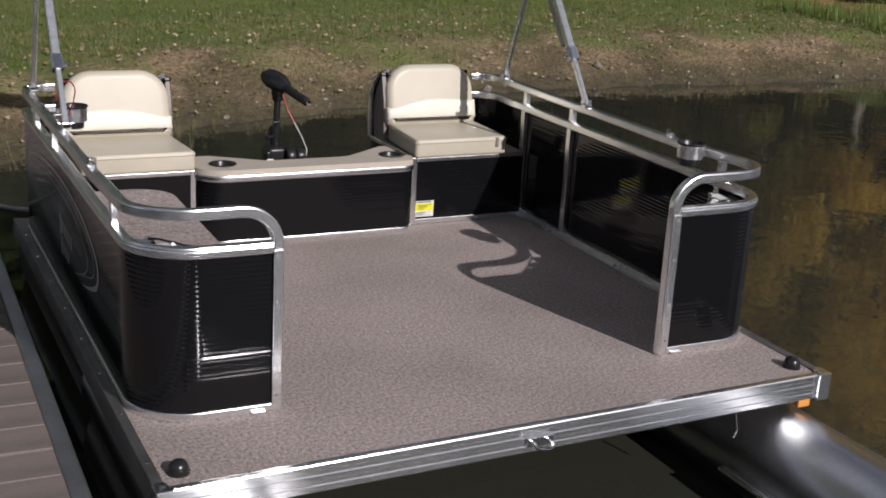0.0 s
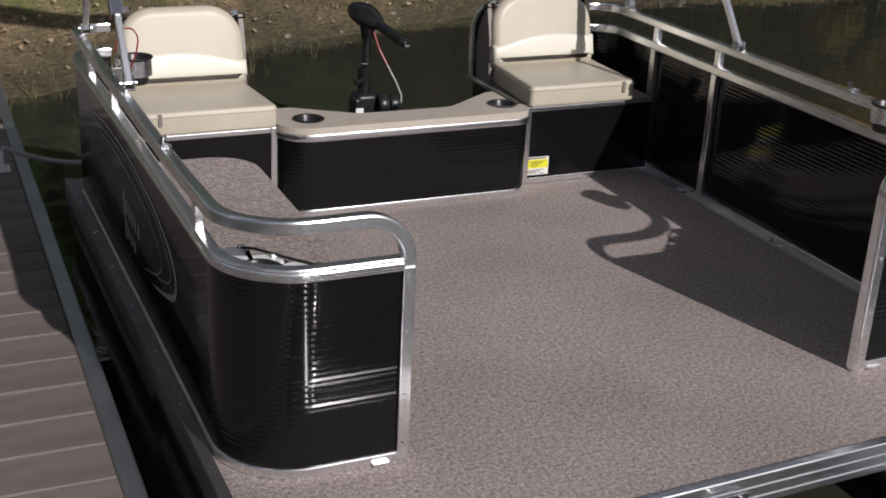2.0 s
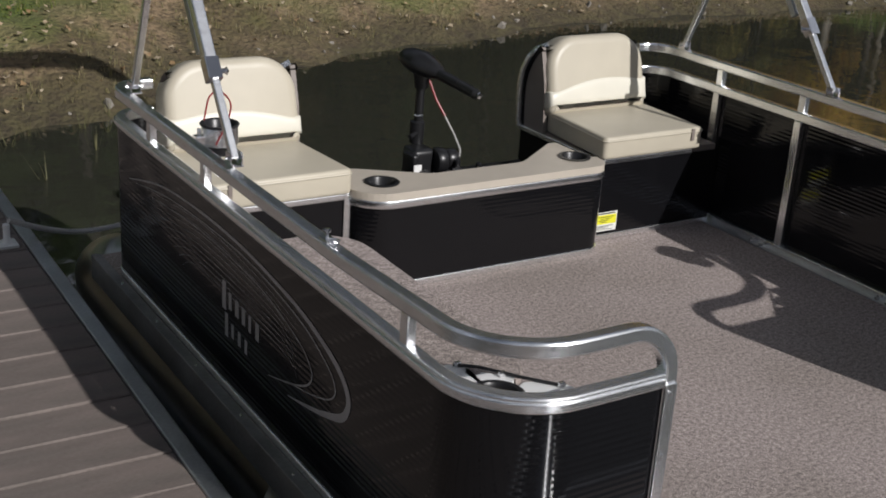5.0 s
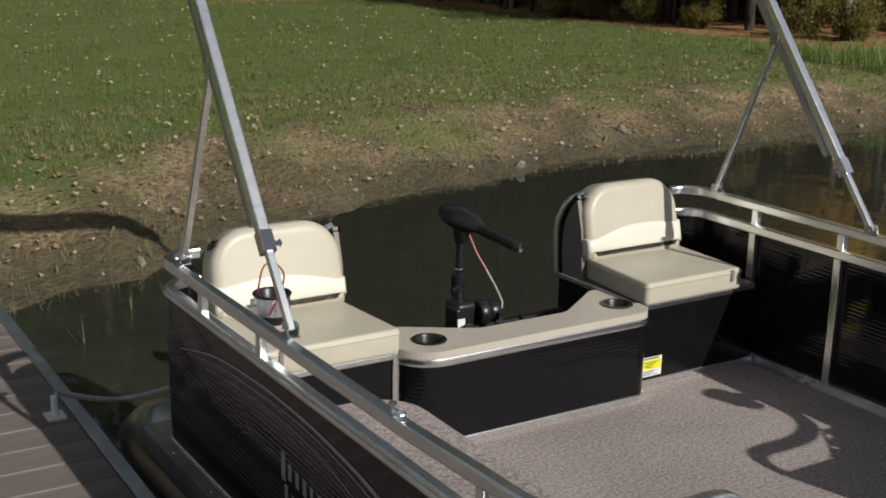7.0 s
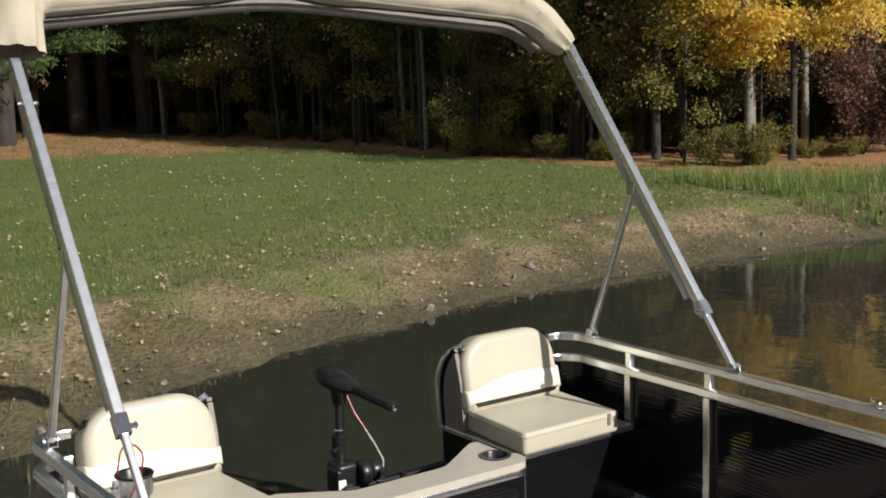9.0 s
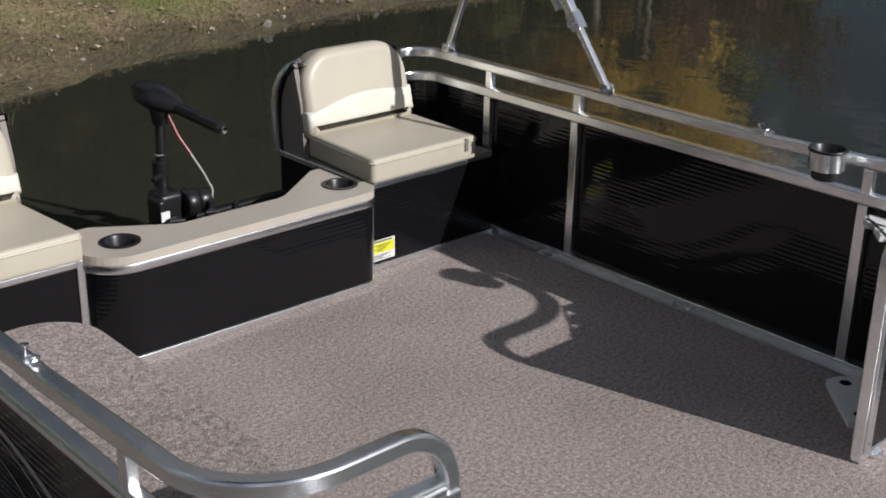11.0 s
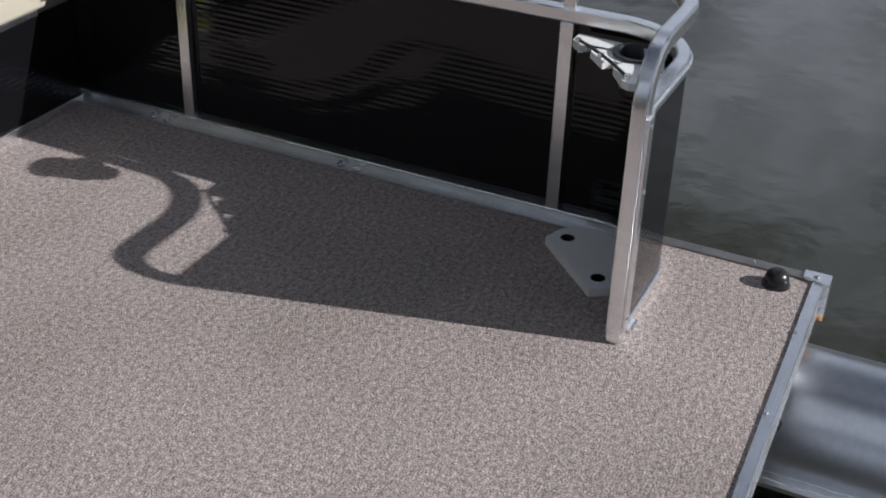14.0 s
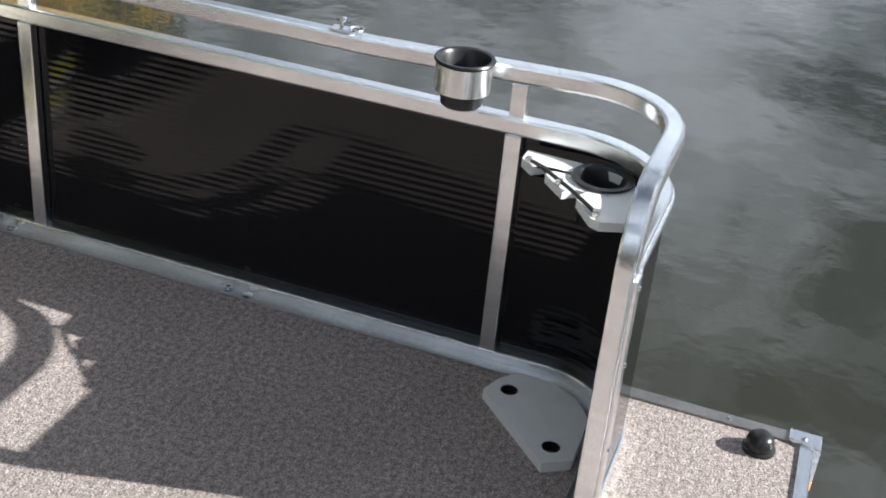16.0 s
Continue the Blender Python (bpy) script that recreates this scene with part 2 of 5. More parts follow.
def sweep(path, profile, up=(0, 0, 1), closed=False, caps=True):
    """Carries a closed 2D profile (across, up) along a path."""
    path = [Vector(p) for p in path]
    bm = bmesh.new()
    rings, side = [], None
    for i, p in enumerate(path):
        if closed:
            t = (path[(i + 1) % len(path)] - path[i - 1]).normalized()
        else:
            t = (path[min(i + 1, len(path) - 1)] - path[max(i - 1, 0)]).normalized()
        if side is None:
            side = t.cross(Vector(up)).normalized()
        else:
            side = (side - t * side.dot(t)).normalized()
        top = side.cross(t).normalized()
        rings.append([bm.verts.new(p + side * a + top * b) for a, b in profile])
    k = len(profile)
    for i in range(len(rings) if closed else len(rings) - 1):
        r0, r1 = rings[i], rings[(i + 1) % len(rings)]
        for j in range(k):
            bm.faces.new((r0[j], r0[(j + 1) % k], r1[(j + 1) % k], r1[j]))
    if caps and not closed:
        bm.faces.new(rings[0][::-1]); bm.faces.new(rings[-1])
    bmesh.ops.recalc_face_normals(bm, faces=bm.faces[:])
    return bm


def rect(w, h, r=0.004, ox=0.0, oz=0.0):
    """A rounded rectangle as a sweep profile."""
    out = []
    for cx, cz, a0 in ((w / 2 - r, h / 2 - r, 0), (-w / 2 + r, h / 2 - r, 90), (-w / 2 + r, -h / 2 + r, 180), (w / 2 - r, -h / 2 + r, 270)):
        for a in (a0, a0 + 45, a0 + 90):
            out.append((ox + cx + r * math.cos(radians(a)), oz + cz + r * math.sin(radians(a))))
    return out


def ring(r, n=12):
    return [(r * math.cos(2 * math.pi * k / n), r * math.sin(2 * math.pi * k / n)) for k in range(n)]


def lathe(profile, centre, n=28, axis=(0, 0, 1)):
    """Turns (radius, height) pairs round an axis through centre."""
    bm = bmesh.new()
    q = Vector((0, 0, 1)).rotation_difference(Vector(axis))
    rings = []
    for r, h in profile:
        if r < 1e-6:
            rings.append([bm.verts.new(Vector(centre) + q @ Vector((0, 0, h)))])
        else:
            rings.append([bm.verts.new(Vector(centre) + q @ Vector((r * math.cos(2 * math.pi * k / n), r * math.sin(2 * math.pi * k / n), h))) for k in range(n)])
    for a, b in zip(rings, rings[1:]):
        for k in range(n):
            va, vb = (a[k % len(a)], a[(k + 1) % n % len(a)]), (b[(k + 1) % n % len(b)], b[k % len(b)])
            face = list(dict.fromkeys((*va, *vb)))
            if len(face) > 2:
                bm.faces.new(face)
    bmesh.ops.recalc_face_normals(bm, faces=bm.faces[:])
    return bm


def slab(outline, z0, z1, bevel=0.0, seg=2):
    """A flat outline given a thickness."""
    bm = bmesh.new()
    low = [bm.verts.new((x, y, z0)) for x, y in outline]
    high = [bm.verts.new((x, y, z1)) for x, y in outline]
    k = len(outline)
    bm.faces.new(low[::-1]); bm.faces.new(high)
    for i in range(k):
        bm.faces.new((low[i], low[(i + 1) % k], high[(i + 1) % k], high[i]))
    bmesh.ops.recalc_face_normals(bm, faces=bm.faces[:])
    if bevel:
        edges = [e for e in bm.edges if abs(e.verts[0].co.z - e.verts[1].co.z) < 1e-6]
        bmesh.ops.bevel(bm, geom=edges, offset=bevel, segments=seg, affect="EDGES", profile=0.6)
    return bm


def slab_holed(outline, hole, radius, z0, z1, n=24):
    """A flat outline with a round hole, given a thickness."""
    bm = bmesh.new()
    k = len(outline)
    cx, cy = hole
    dirs = [math.atan2(y - cy, x - cx) for x, y in outline]
    vs = {}
    for z in (z0, z1):
        vs[z] = ([bm.verts.new((x, y, z)) for x, y in outline], [bm.verts.new((cx + radius * math.cos(a), cy + radius * math.sin(a), z)) for a in dirs])
    for i in range(k):
        j = (i + 1) % k
        (o0, h0), (o1, h1) = vs[z0], vs[z1]
        bm.faces.new((o1[i], o1[j], h1[j], h1[i])); bm.faces.new((o0[j], o0[i], h0[i], h0[j]))
        bm.faces.new((o0[i], o0[j], o1[j], o1[i])); bm.faces.new((h0[j], h0[i], h1[i], h1[j]))
    bmesh.ops.recalc_face_normals(bm, faces=bm.faces[:])
    return bm


def rounded(points, radii, n=6):
    """A closed 2D outline with rounded corners."""
    k = len(points)
    out = []
    for i in range(k):
        a, b, c = (Vector((*points[j % k], 0)) for j in (i - 1, i, i + 1))
        if radii[i] <= 0:
            out.append((b.x, b.y))
            continue
        bit = fillet([a, b, c], [radii[i]], n)[1:-1]
        out += [(p.x, p.y) for p in bit]
    return out


def dense(outline, step=0.02):
    out = []
    k = len(outline)
    for i in range(k):
        a, b = Vector(outline[i]), Vector(outline[(i + 1) % k])
        m = max(1, int((b - a).length / step))
        out += [tuple(a.lerp(b, j / m)) for j in range(m)]
    return out

# ---- setting: water and ground ----
WATER_Z = -0.45


SHORE = ((-60, 9.0), (-12, 5.9), (-4, 5.5), (-0.3, 5.85), (0.6, 6.05), (1.3, 6.6), (2.2, 6.95), (2.9, 7.4), (4.0, 7.6), (5.5, 7.85), (7.7, 8.0), (10, 7.9), (12, 7.5), (12.9, 6.3), (14, 5.6), (17, 5.7), (20, 8.0), (60, 22))
WOOD = ((-60, 38), (-12, 31.5), (5.2, 28.3), (9.6, 26.1), (11.3, 21.2), (11.9, 16.5), (12.7, 13.2), (13.6, 11.6), (16.5, 11.2), (22, 15.0), (60, 40))


def along(line, x):
    for (x0, y0), (x1, y1) in zip(line, line[1:]):
        if x0 <= x <= x1:
            return y0 + (y1 - y0) * (x - x0) / (x1 - x0)
    return line[-1][1]


def shore_y(x):
    """The line of the shore."""
    return along(SHORE, x) + 0.09 * math.sin(1.3 * x) + 0.06 * math.sin(3.7 * x + 1) + 0.04 * math.sin(9.1 * x)


def wood_y(x):
    return along(WOOD, x)


def ground_z(x, y):
    e = y - shore_y(x)
    if e < 0:
        return max(-1.6, WATER_Z + 0.30 * e)
    rough = 0.045 * noise.noise((x * 1.1, y * 1.1, 0)) + (0.045 if e < 2 else 0.02) * noise.noise((x * 4, y * 4, 3))
    z = WATER_Z + 0.27 * min(e, 1.4) + 0.014 * max(0.0, e - 1.4)
    return z + rough * min(1.0, e * 2)


def build_ground():
    xs = np.concatenate([np.linspace(-400, -25, 12), np.linspace(-20, -5, 22), np.arange(-4.5, 16, 0.17), np.linspace(16.5, 40, 30), np.linspace(60, 400, 10)])
    es = np.concatenate([np.array([-420, -120, -40, -12, -5, -3, -2, -1]), np.arange(-0.6, 5, 0.13), np.arange(5.2, 24, 0.45), np.array([26, 30, 36, 44, 60, 100, 200, 420])])
    verts, shore, wood = [], [], []
    for x in xs:
        sx = shore_y(max(-40.0, min(40.0, x)))
        for e in es:
            y = sx + e
            verts.append((x, y, ground_z(max(-40.0, min(40.0, x)), y) if abs(x) <= 40 else (-1.6 if e < -3 else WATER_Z + 0.27 * min(e, 1.4))))
            shore.append(e); wood.append(y - wood_y(x) + 4.0 * max(0.0, min(1.0, (11.8 - x) / 3)))
    k = len(es)
    faces = [(i * k + j, (i + 1) * k + j, (i + 1) * k + j + 1, i * k + j + 1) for i in range(len(xs) - 1) for j in range(k - 1)]
    me = bpy.data.meshes.new("ground")
    me.from_pydata(verts, [], faces)
    for name, values in (("shore", shore), ("wood", wood)):
        me.attributes.new(name, "FLOAT", "POINT").data.foreach_set("value", values)
    me.polygons.foreach_set("use_smooth", [True] * len(me.polygons))
    me.materials.append(GROUND)
    return tagged(new("ground", me), "grassy lawn sloping down to a bare brown pond bank", "ground", kind="structure")


build_ground()
bm = bmesh.new()
bmesh.ops.create_grid(bm, x_segments=1, y_segments=1, size=400, matrix=Matrix.Translation((0, 0, WATER_Z)))
tagged(part("water", bm, WATER), "still murky brown-green pond water", "water", kind="structure")

# ---- the pontoon boat: hull and deck ----
CX = 0.79                                   # the boat's middle line
DECK_L, DECK_R, DECK_BACK = -0.476, 2.025, 2.86
boat = empty("pontoon_boat", (CX, 1.3, WATER_Z), "small pontoon boat with tan carpeted deck and aluminium floats", "boat")
wpart("deck_carpet", box(DECK_L + 0.02, 0.022, -0.035, DECK_R - 0.02, DECK_BACK, 0.0), CARPET, boat, "mottled tan marine carpet")

fluted = [(0.0, 0.006), (-0.022, 0.006), (-0.026, 0.002), (-0.026, -0.014), (-0.021, -0.017), (-0.021, -0.030), (-0.026, -0.033),
          (-0.026, -0.047), (-0.021, -0.050), (-0.021, -0.063), (-0.026, -0.066), (-0.026, -0.084), (-0.018, -0.090), (0.0, -0.090)]
wpart("front_edge_rail", sweep([(DECK_L + 0.03, 0.013, 0.0), (DECK_R - 0.03, 0.013, 0.0)], [(-0.6 * a, b) for a, b in fluted]), ALU, boat, "fluted bright aluminium edge rail")
wpart("front_lip", box(DECK_L + 0.04, 0.009, 0.0005, DECK_R - 0.04, 0.025, 0.0062, 0.001), ALU, boat)
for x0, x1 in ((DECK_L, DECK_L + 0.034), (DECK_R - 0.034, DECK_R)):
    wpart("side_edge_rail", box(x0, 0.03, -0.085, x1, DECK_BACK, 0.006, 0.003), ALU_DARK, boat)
for x0, sgn in ((DECK_L - 0.004, 1), (DECK_R + 0.004, -1)):
    o = rounded([(x0, -0.016), (x0 + sgn * 0.055, -0.016), (x0 + sgn * 0.036, 0.05), (x0, 0.05)], [0.004, 0.0, 0.004, 0.004], 3)
    wpart("corner_cap", slab(o, -0.092, 0.011, 0.002), ALU, boat, "cast aluminium corner cap")
    wpart("cap_rivet", lathe([(0.007, 0.0), (0.006, 0.003), (0.0, 0.004)], (x0 + sgn * 0.026, 0.02, 0.011), 10), STEEL, boat)
for x in (-0.2, 0.12, 0.45, 1.1, 1.42, 1.75):
    wpart("rail_screw", lathe([(0.005, 0.0), (0.004, 0.003), (0.0, 0.0035)], (x, 0.020, 0.0062), 8), STEEL, boat)
for k in range(8):
    for x in (DECK_L + 0.017, DECK_R - 0.017):
        wpart("rail_screw", lathe([(0.005, 0.0), (0.004, 0.003), (0.0, 0.0035)], (x, 0.18 + 0.34 * k, 0.006), 8), STEEL, boat)
wpart("tow_eye", sweep(fillet([(0.745, -0.012, -0.045), (0.745, -0.066, -0.05), (0.805, -0.066, -0.05), (0.805, -0.012, -0.045)], [0.026, 0.026], 6), ring(0.006, 8)), STEEL, boat, "bent steel tow eye")
wpart("tow_eye_plate", box(0.725, -0.018, -0.06, 0.825, -0.0125, -0.03, 0.002), STEEL, boat)
for x in (DECK_L + 0.09, DECK_R - 0.085):
    wpart("deck_bumper", lathe([(0.034, 0.0), (0.034, 0.007), (0.030, 0.009), (0.030, 0.018), (0.026, 0.031), (0.017, 0.039), (0.0, 0.043)], (x, 0.105, 0.0), 24), RUBBER, boat, "shiny black dome bumper", True)
for k in range(7):
    wpart("cross_member", box(DECK_L + 0.08, 0.2 + 0.4 * k, -0.13, DECK_R - 0.08, 0.25 + 0.4 * k, -0.036), ALU_DULL, boat)


def pontoon(x):
    r, zc = 0.20, -0.325
    body = [(0.0, -1.28), (0.03, -1.275), (0.08, -1.2), (0.135, -1.06), (0.175, -0.90), (0.195, -0.74), (r, -0.58), (r, 0.0), (r, 1.5), (r + 0.003, 1.505), (r, 1.51), (r, 3.2), (r * 0.96, 3.34), (r * 0.8, 3.47), (r * 0.45, 3.56), (0.0, 3.59)]
    log = wpart("float_log", lathe(body, (x, 0, zc), 48, axis=(0, 1, 0)), ALU_FLOAT, boat, "bare aluminium float with a pointed nose", True)
    for v in log.data.vertices:                      # the nose sweeps up
        w = v.co.y
        if w < -0.5:
            v.co.z += 0.16 * ((-0.5 - w) / 0.78) ** 1.6
    wpart("float_riser", box(x - 0.04, 0.35, -0.145, x + 0.04, 2.8, -0.088), ALU_DULL, boat)
    sgn = -1 if x > CX else 1
    ledge = [(-0.03, -0.006), (0.03, -0.006), (0.03, 0.006), (0.019, 0.006), (0.017, 0.003), (0.009, 0.003), (0.007, 0.006), (-0.007, 0.006), (-0.009, 0.003), (-0.017, 0.003), (-0.019, 0.006), (-0.03, 0.006)]
    wpart("lifting_strake", sweep([(x + sgn * 0.222, 0.06, -0.335), (x + sgn * 0.222, -0.62, -0.335), (x + sgn * 0.212, -0.8, -0.315)], ledge), ALU, boat, "fluted aluminium ledge")


ALU_FLOAT = material("float_aluminium", (0.58, 0.59, 0.61), 0.30, 1.0, var=0.06, var_scale=4, fine=0.05, fine_scale=60, bump=0.15, bump_scale=5)
pontoon(CX + 1.07)
pontoon(CX - 1.00)
wpart("safety_cable", sweep([(1.62, 0.02, -0.09), (1.62, 0.0, -0.16), (1.615, 0.01, -0.19)], ring(0.004, 8)), STEEL, boat)
wpart("amber_marker", box(1.90, 0.0, -0.116, 1.955, 0.05, -0.086, 0.004), AMBER, boat, "small amber reflector")
wpart("transom_board", box(CX - 0.45, 2.62, -0.25, CX + 0.45, 2.66, 0.24, 0.006), BLACK_PLASTIC, boat)


for ob in boat.children:                    # the deck's front edge runs slightly askew
    if ob.name.startswith("float"):
        continue
    for v in ob.data.vertices:
        y = v.co.y + ob.location.y + boat.location.y
        x = v.co.x + ob.location.x + boat.location.x
        if y < 0.3:
            v.co.y += 0.024 * (x - 0.6) * min(1.0, (0.3 - y) / 0.15)


# ---- side fences with rails ----
def side_fence(s, name_label, D, YF, G):
    """One side's rail fence: s = 1 starboard, -1 port. d is the distance from the boat's middle line."""
    X = lambda d: CX + s * d  # noqa: E731
    YB = 2.725
    f = empty("rail_fence", (X(D), 1.6, 0.0), name_label, "railing", "rail fences of the boat")
    sq = rect(0.036, 0.036, 0.006)
    FZ = 0.678                               # the top rail rises a little towards its front corner
    top = fillet([(X(1.075), YB, 0.655), (X(D), YB, 0.655), (X(D), 1.05, 0.655), (X(D), YF, FZ), (X(G), YF, FZ), (X(G), YF, 0.004)], [0.11, 0.3, 0.20, 0.115], 12)
    wpart("top_rail", sweep(top, sq), ALU, f, "bright square aluminium tube", 20)
    mid = fillet([(X(1.075), YB, 0.557), (X(D), YB, 0.557), (X(D), YF, 0.557), (X(G + 0.018), YF, 0.557)], [0.11, 0.20], 12)
    wpart("middle_rail", sweep(mid, rect(0.034, 0.036, 0.005)), ALU, f, "", 20)
    out = D + 0.019
    trim = fillet([(X(1.075), YB + 0.019, 0.557), (X(out), YB + 0.019, 0.557), (X(out), YF - 0.019, 0.557), (X(G + 0.02), YF - 0.019, 0.557)], [0.12, 0.219], 12)
    wpart("middle_rail_moulding", sweep(trim, rect(0.006, 0.014, 0.002)), ALU, f, "", 20)
    low = fillet([(X(1.075), YB, 0.016), (X(D), YB, 0.016), (X(D), YF, 0.016), (X(G + 0.018), YF, 0.016)], [0.11, 0.20], 12)
    wpart("bottom_rail", sweep(low, rect(0.034, 0.030, 0.004)), ALU, f, "", 20)
    ins = D - 0.032
    lip = fillet([(X(ins), YB - 0.15, 0.004), (X(ins), YF + 0.032, 0.004), (X(G + 0.05), YF + 0.032, 0.004)], [0.168], 12)
    wpart("floor_flange", sweep(lip, rect(0.032, 0.006, 0.002)), ALU_DULL, f)
    pan = fillet([(X(1.075), YB + 0.010, 0.285), (X(D + 0.010), YB + 0.010, 0.285), (X(D + 0.010), YF - 0.010, 0.285), (X(G + 0.015), YF - 0.010, 0.285)], [0.115, 0.21], 16)
    wpart("panel", sweep(pan, [(0.002, 0.252), (-0.002, 0.252), (-0.002, -0.256), (0.002, -0.256)]), BLACK, f, "gloss black ribbed aluminium panel", True)
    for y in (0.738, 1.88, 2.33):
        wpart("post", box(X(D - 0.018), y - 0.017, 0.03, X(D + 0.006), y + 0.017, 0.540, 0.003), ALU, f)
        wpart("rail_stub", box(X(D - 0.012), y - 0.016, 0.574, X(D + 0.012), y + 0.016, 0.640 if y > 1 else 0.647, 0.003), ALU, f)
    wpart("gate_post_cap", box(X(G - 0.013), YF - 0.024, 0.03, X(G + 0.019), YF - 0.0175, 0.55, 0.002), ALU, f)
    for z in (0.06, 0.2, 0.38, 0.53):
        wpart("rivet", lathe([(0.005, 0), (0.004, 0.003), (0, 0.004)], (X(G + 0.006), YF - 0.024, z), 8, axis=(0, -1, 0)), STEEL, f)
    for d, y in ((D - 0.034, 1.36), (D - 0.034, 2.0)):
        wpart("floor_bolt", lathe([(0.011, 0), (0.011, 0.007), (0.006, 0.008), (0.006, 0.014), (0, 0.015)], (X(d), y, 0.007), 8), STEEL, f)
        wpart("bolt_washer", lathe([(0.013, 0), (0.013, 0.003), (0, 0.0035)], (X(d), y - 0.05, 0.007), 10), STEEL, f)
    wpart("panel_foot", box(X(G + 0.04), YF - 0.03, 0.0005, X(G + 0.085), YF - 0.014, 0.012, 0.002), ALU, f)
    # cover stay on the top rail
    wpart("knob_base", box(X(D - 0.014), 1.10, 0.6735, X(D + 0.014), 1.145, 0.679, 0.002), STEEL, f)
    wpart("knob", lathe([(0.004, 0), (0.004, 0.012), (0.010, 0.014), (0.010, 0.02), (0, 0.022)], (X(D), 1.123, 0.679), 10), STEEL, f)
    wpart("ring_pull", sweep([(X(D) + 0.014 * math.cos(a), 1.09 + 0.014 * math.sin(a), 0.682) for a in np.linspace(0, 2 * math.pi, 14)[:-1]], ring(0.0022, 6), closed=True), STEEL, f)
    return f


side_fence(1, "aluminium rail fence with gloss black panels, starboard side of boat", 1.203, 0.408, 0.740)
port = side_fence(-1, "aluminium rail fence with gloss black panels and silver swoosh decal", 1.213, 0.406, 0.776)


# silver swoosh decal on the outside of the port fence
def smooth_line(pts, n=7):
    """A curve through the points."""
    p = [Vector(q) for q in pts]
    out = []
    for i in range(len(p) - 1):
        a, b, c, d = p[max(0, i - 1)], p[i], p[i + 1], p[min(len(p) - 1, i + 2)]
        for k in range(n):
            t = k / n
            out.append(0.5 * (2 * b + (c - a) * t + (2 * a - 5 * b + 4 * c - d) * t * t + (3 * b - a - 3 * c + d) * t ** 3))
    return out + [p[-1]]


def decal():
    x = CX - 1.2265

    def band(pts, widths, bars="swoosh_stripe"):
        pl = bmesh.new()
        n = len(pts)
        row = []
        for i, p in enumerate(pts):
            nrm = (pts[min(n - 1, i + 1)] - pts[max(0, i - 1)]).normalized()
            w = float(np.interp(i / (n - 1), np.linspace(0, 1, len(widths)), widths)) / 2
            row.append((pl.verts.new((x, p.x - nrm.y * w, p.y + nrm.x * w)), pl.verts.new((x, p.x + nrm.y * w, p.y - nrm.x * w))))
        for (a, b), (c, d) in zip(row, row[1:]):
            pl.faces.new((a, b, d, c))
        bmesh.ops.recalc_face_normals(pl, faces=pl.faces[:])
        wpart(bars, pl, DECAL, port)

    outer = smooth_line([(2.52, 0.395), (2.22, 0.462), (1.90, 0.488), (1.60, 0.488), (1.36, 0.468), (1.19, 0.442), (1.03, 0.392), (0.965, 0.335), (0.985, 0.275), (1.07, 0.238), (1.18, 0.208), (1.29, 0.186)])
    band(outer, [0.003, 0.007, 0.010, 0.012, 0.016, 0.022, 0.022, 0.012, 0.002])
    band(smooth_line([(2.45, 0.40), (2.1, 0.45), (1.6, 0.465), (1.25, 0.428), (1.08, 0.372), (1.03, 0.325), (1.06, 0.285), (1.16, 0.252), (1.3, 0.222)]), [0.002, 0.004, 0.005, 0.005, 0.004, 0.002])
    band(smooth_line([(2.30, 0.40), (1.9, 0.43), (1.5, 0.42), (1.25, 0.37), (1.16, 0.32), (1.17, 0.275), (1.25, 0.235), (1.41, 0.188)]), [0.002, 0.003, 0.004, 0.005, 0.006, 0.002])
    for k in range(9):
        z = 0.455 - 0.018 * k
        band(smooth_line([(2.36 - 0.04 * k, z - 0.045), (1.9, z), (1.5 - 0.02 * k, z - 0.012), (1.24, z - 0.05)]), [0.0005, 0.002, 0.0005])
    for k, (h, w) in enumerate(((0.085, 0.026), (0.05, 0.020), (0.05, 0.022), (0.05, 0.022), (0.05, 0.016), (0.05, 0.022))):
        y, z = 1.725 - 0.046 * k, 0.300 - 0.004 * k
        wpart("decal_bar", box(x - 0.0006, y - w, z - h / 2, x + 0.0004, y, z + h / 2), DECAL, port)
        if k < 4:
            wpart("decal_bar", box(x - 0.0006, y - w * 0.8 - 0.02, z - 0.085 - h / 2.4, x + 0.0004, y - 0.02, z - 0.085 + h / 2.4), DECAL, port)


decal()


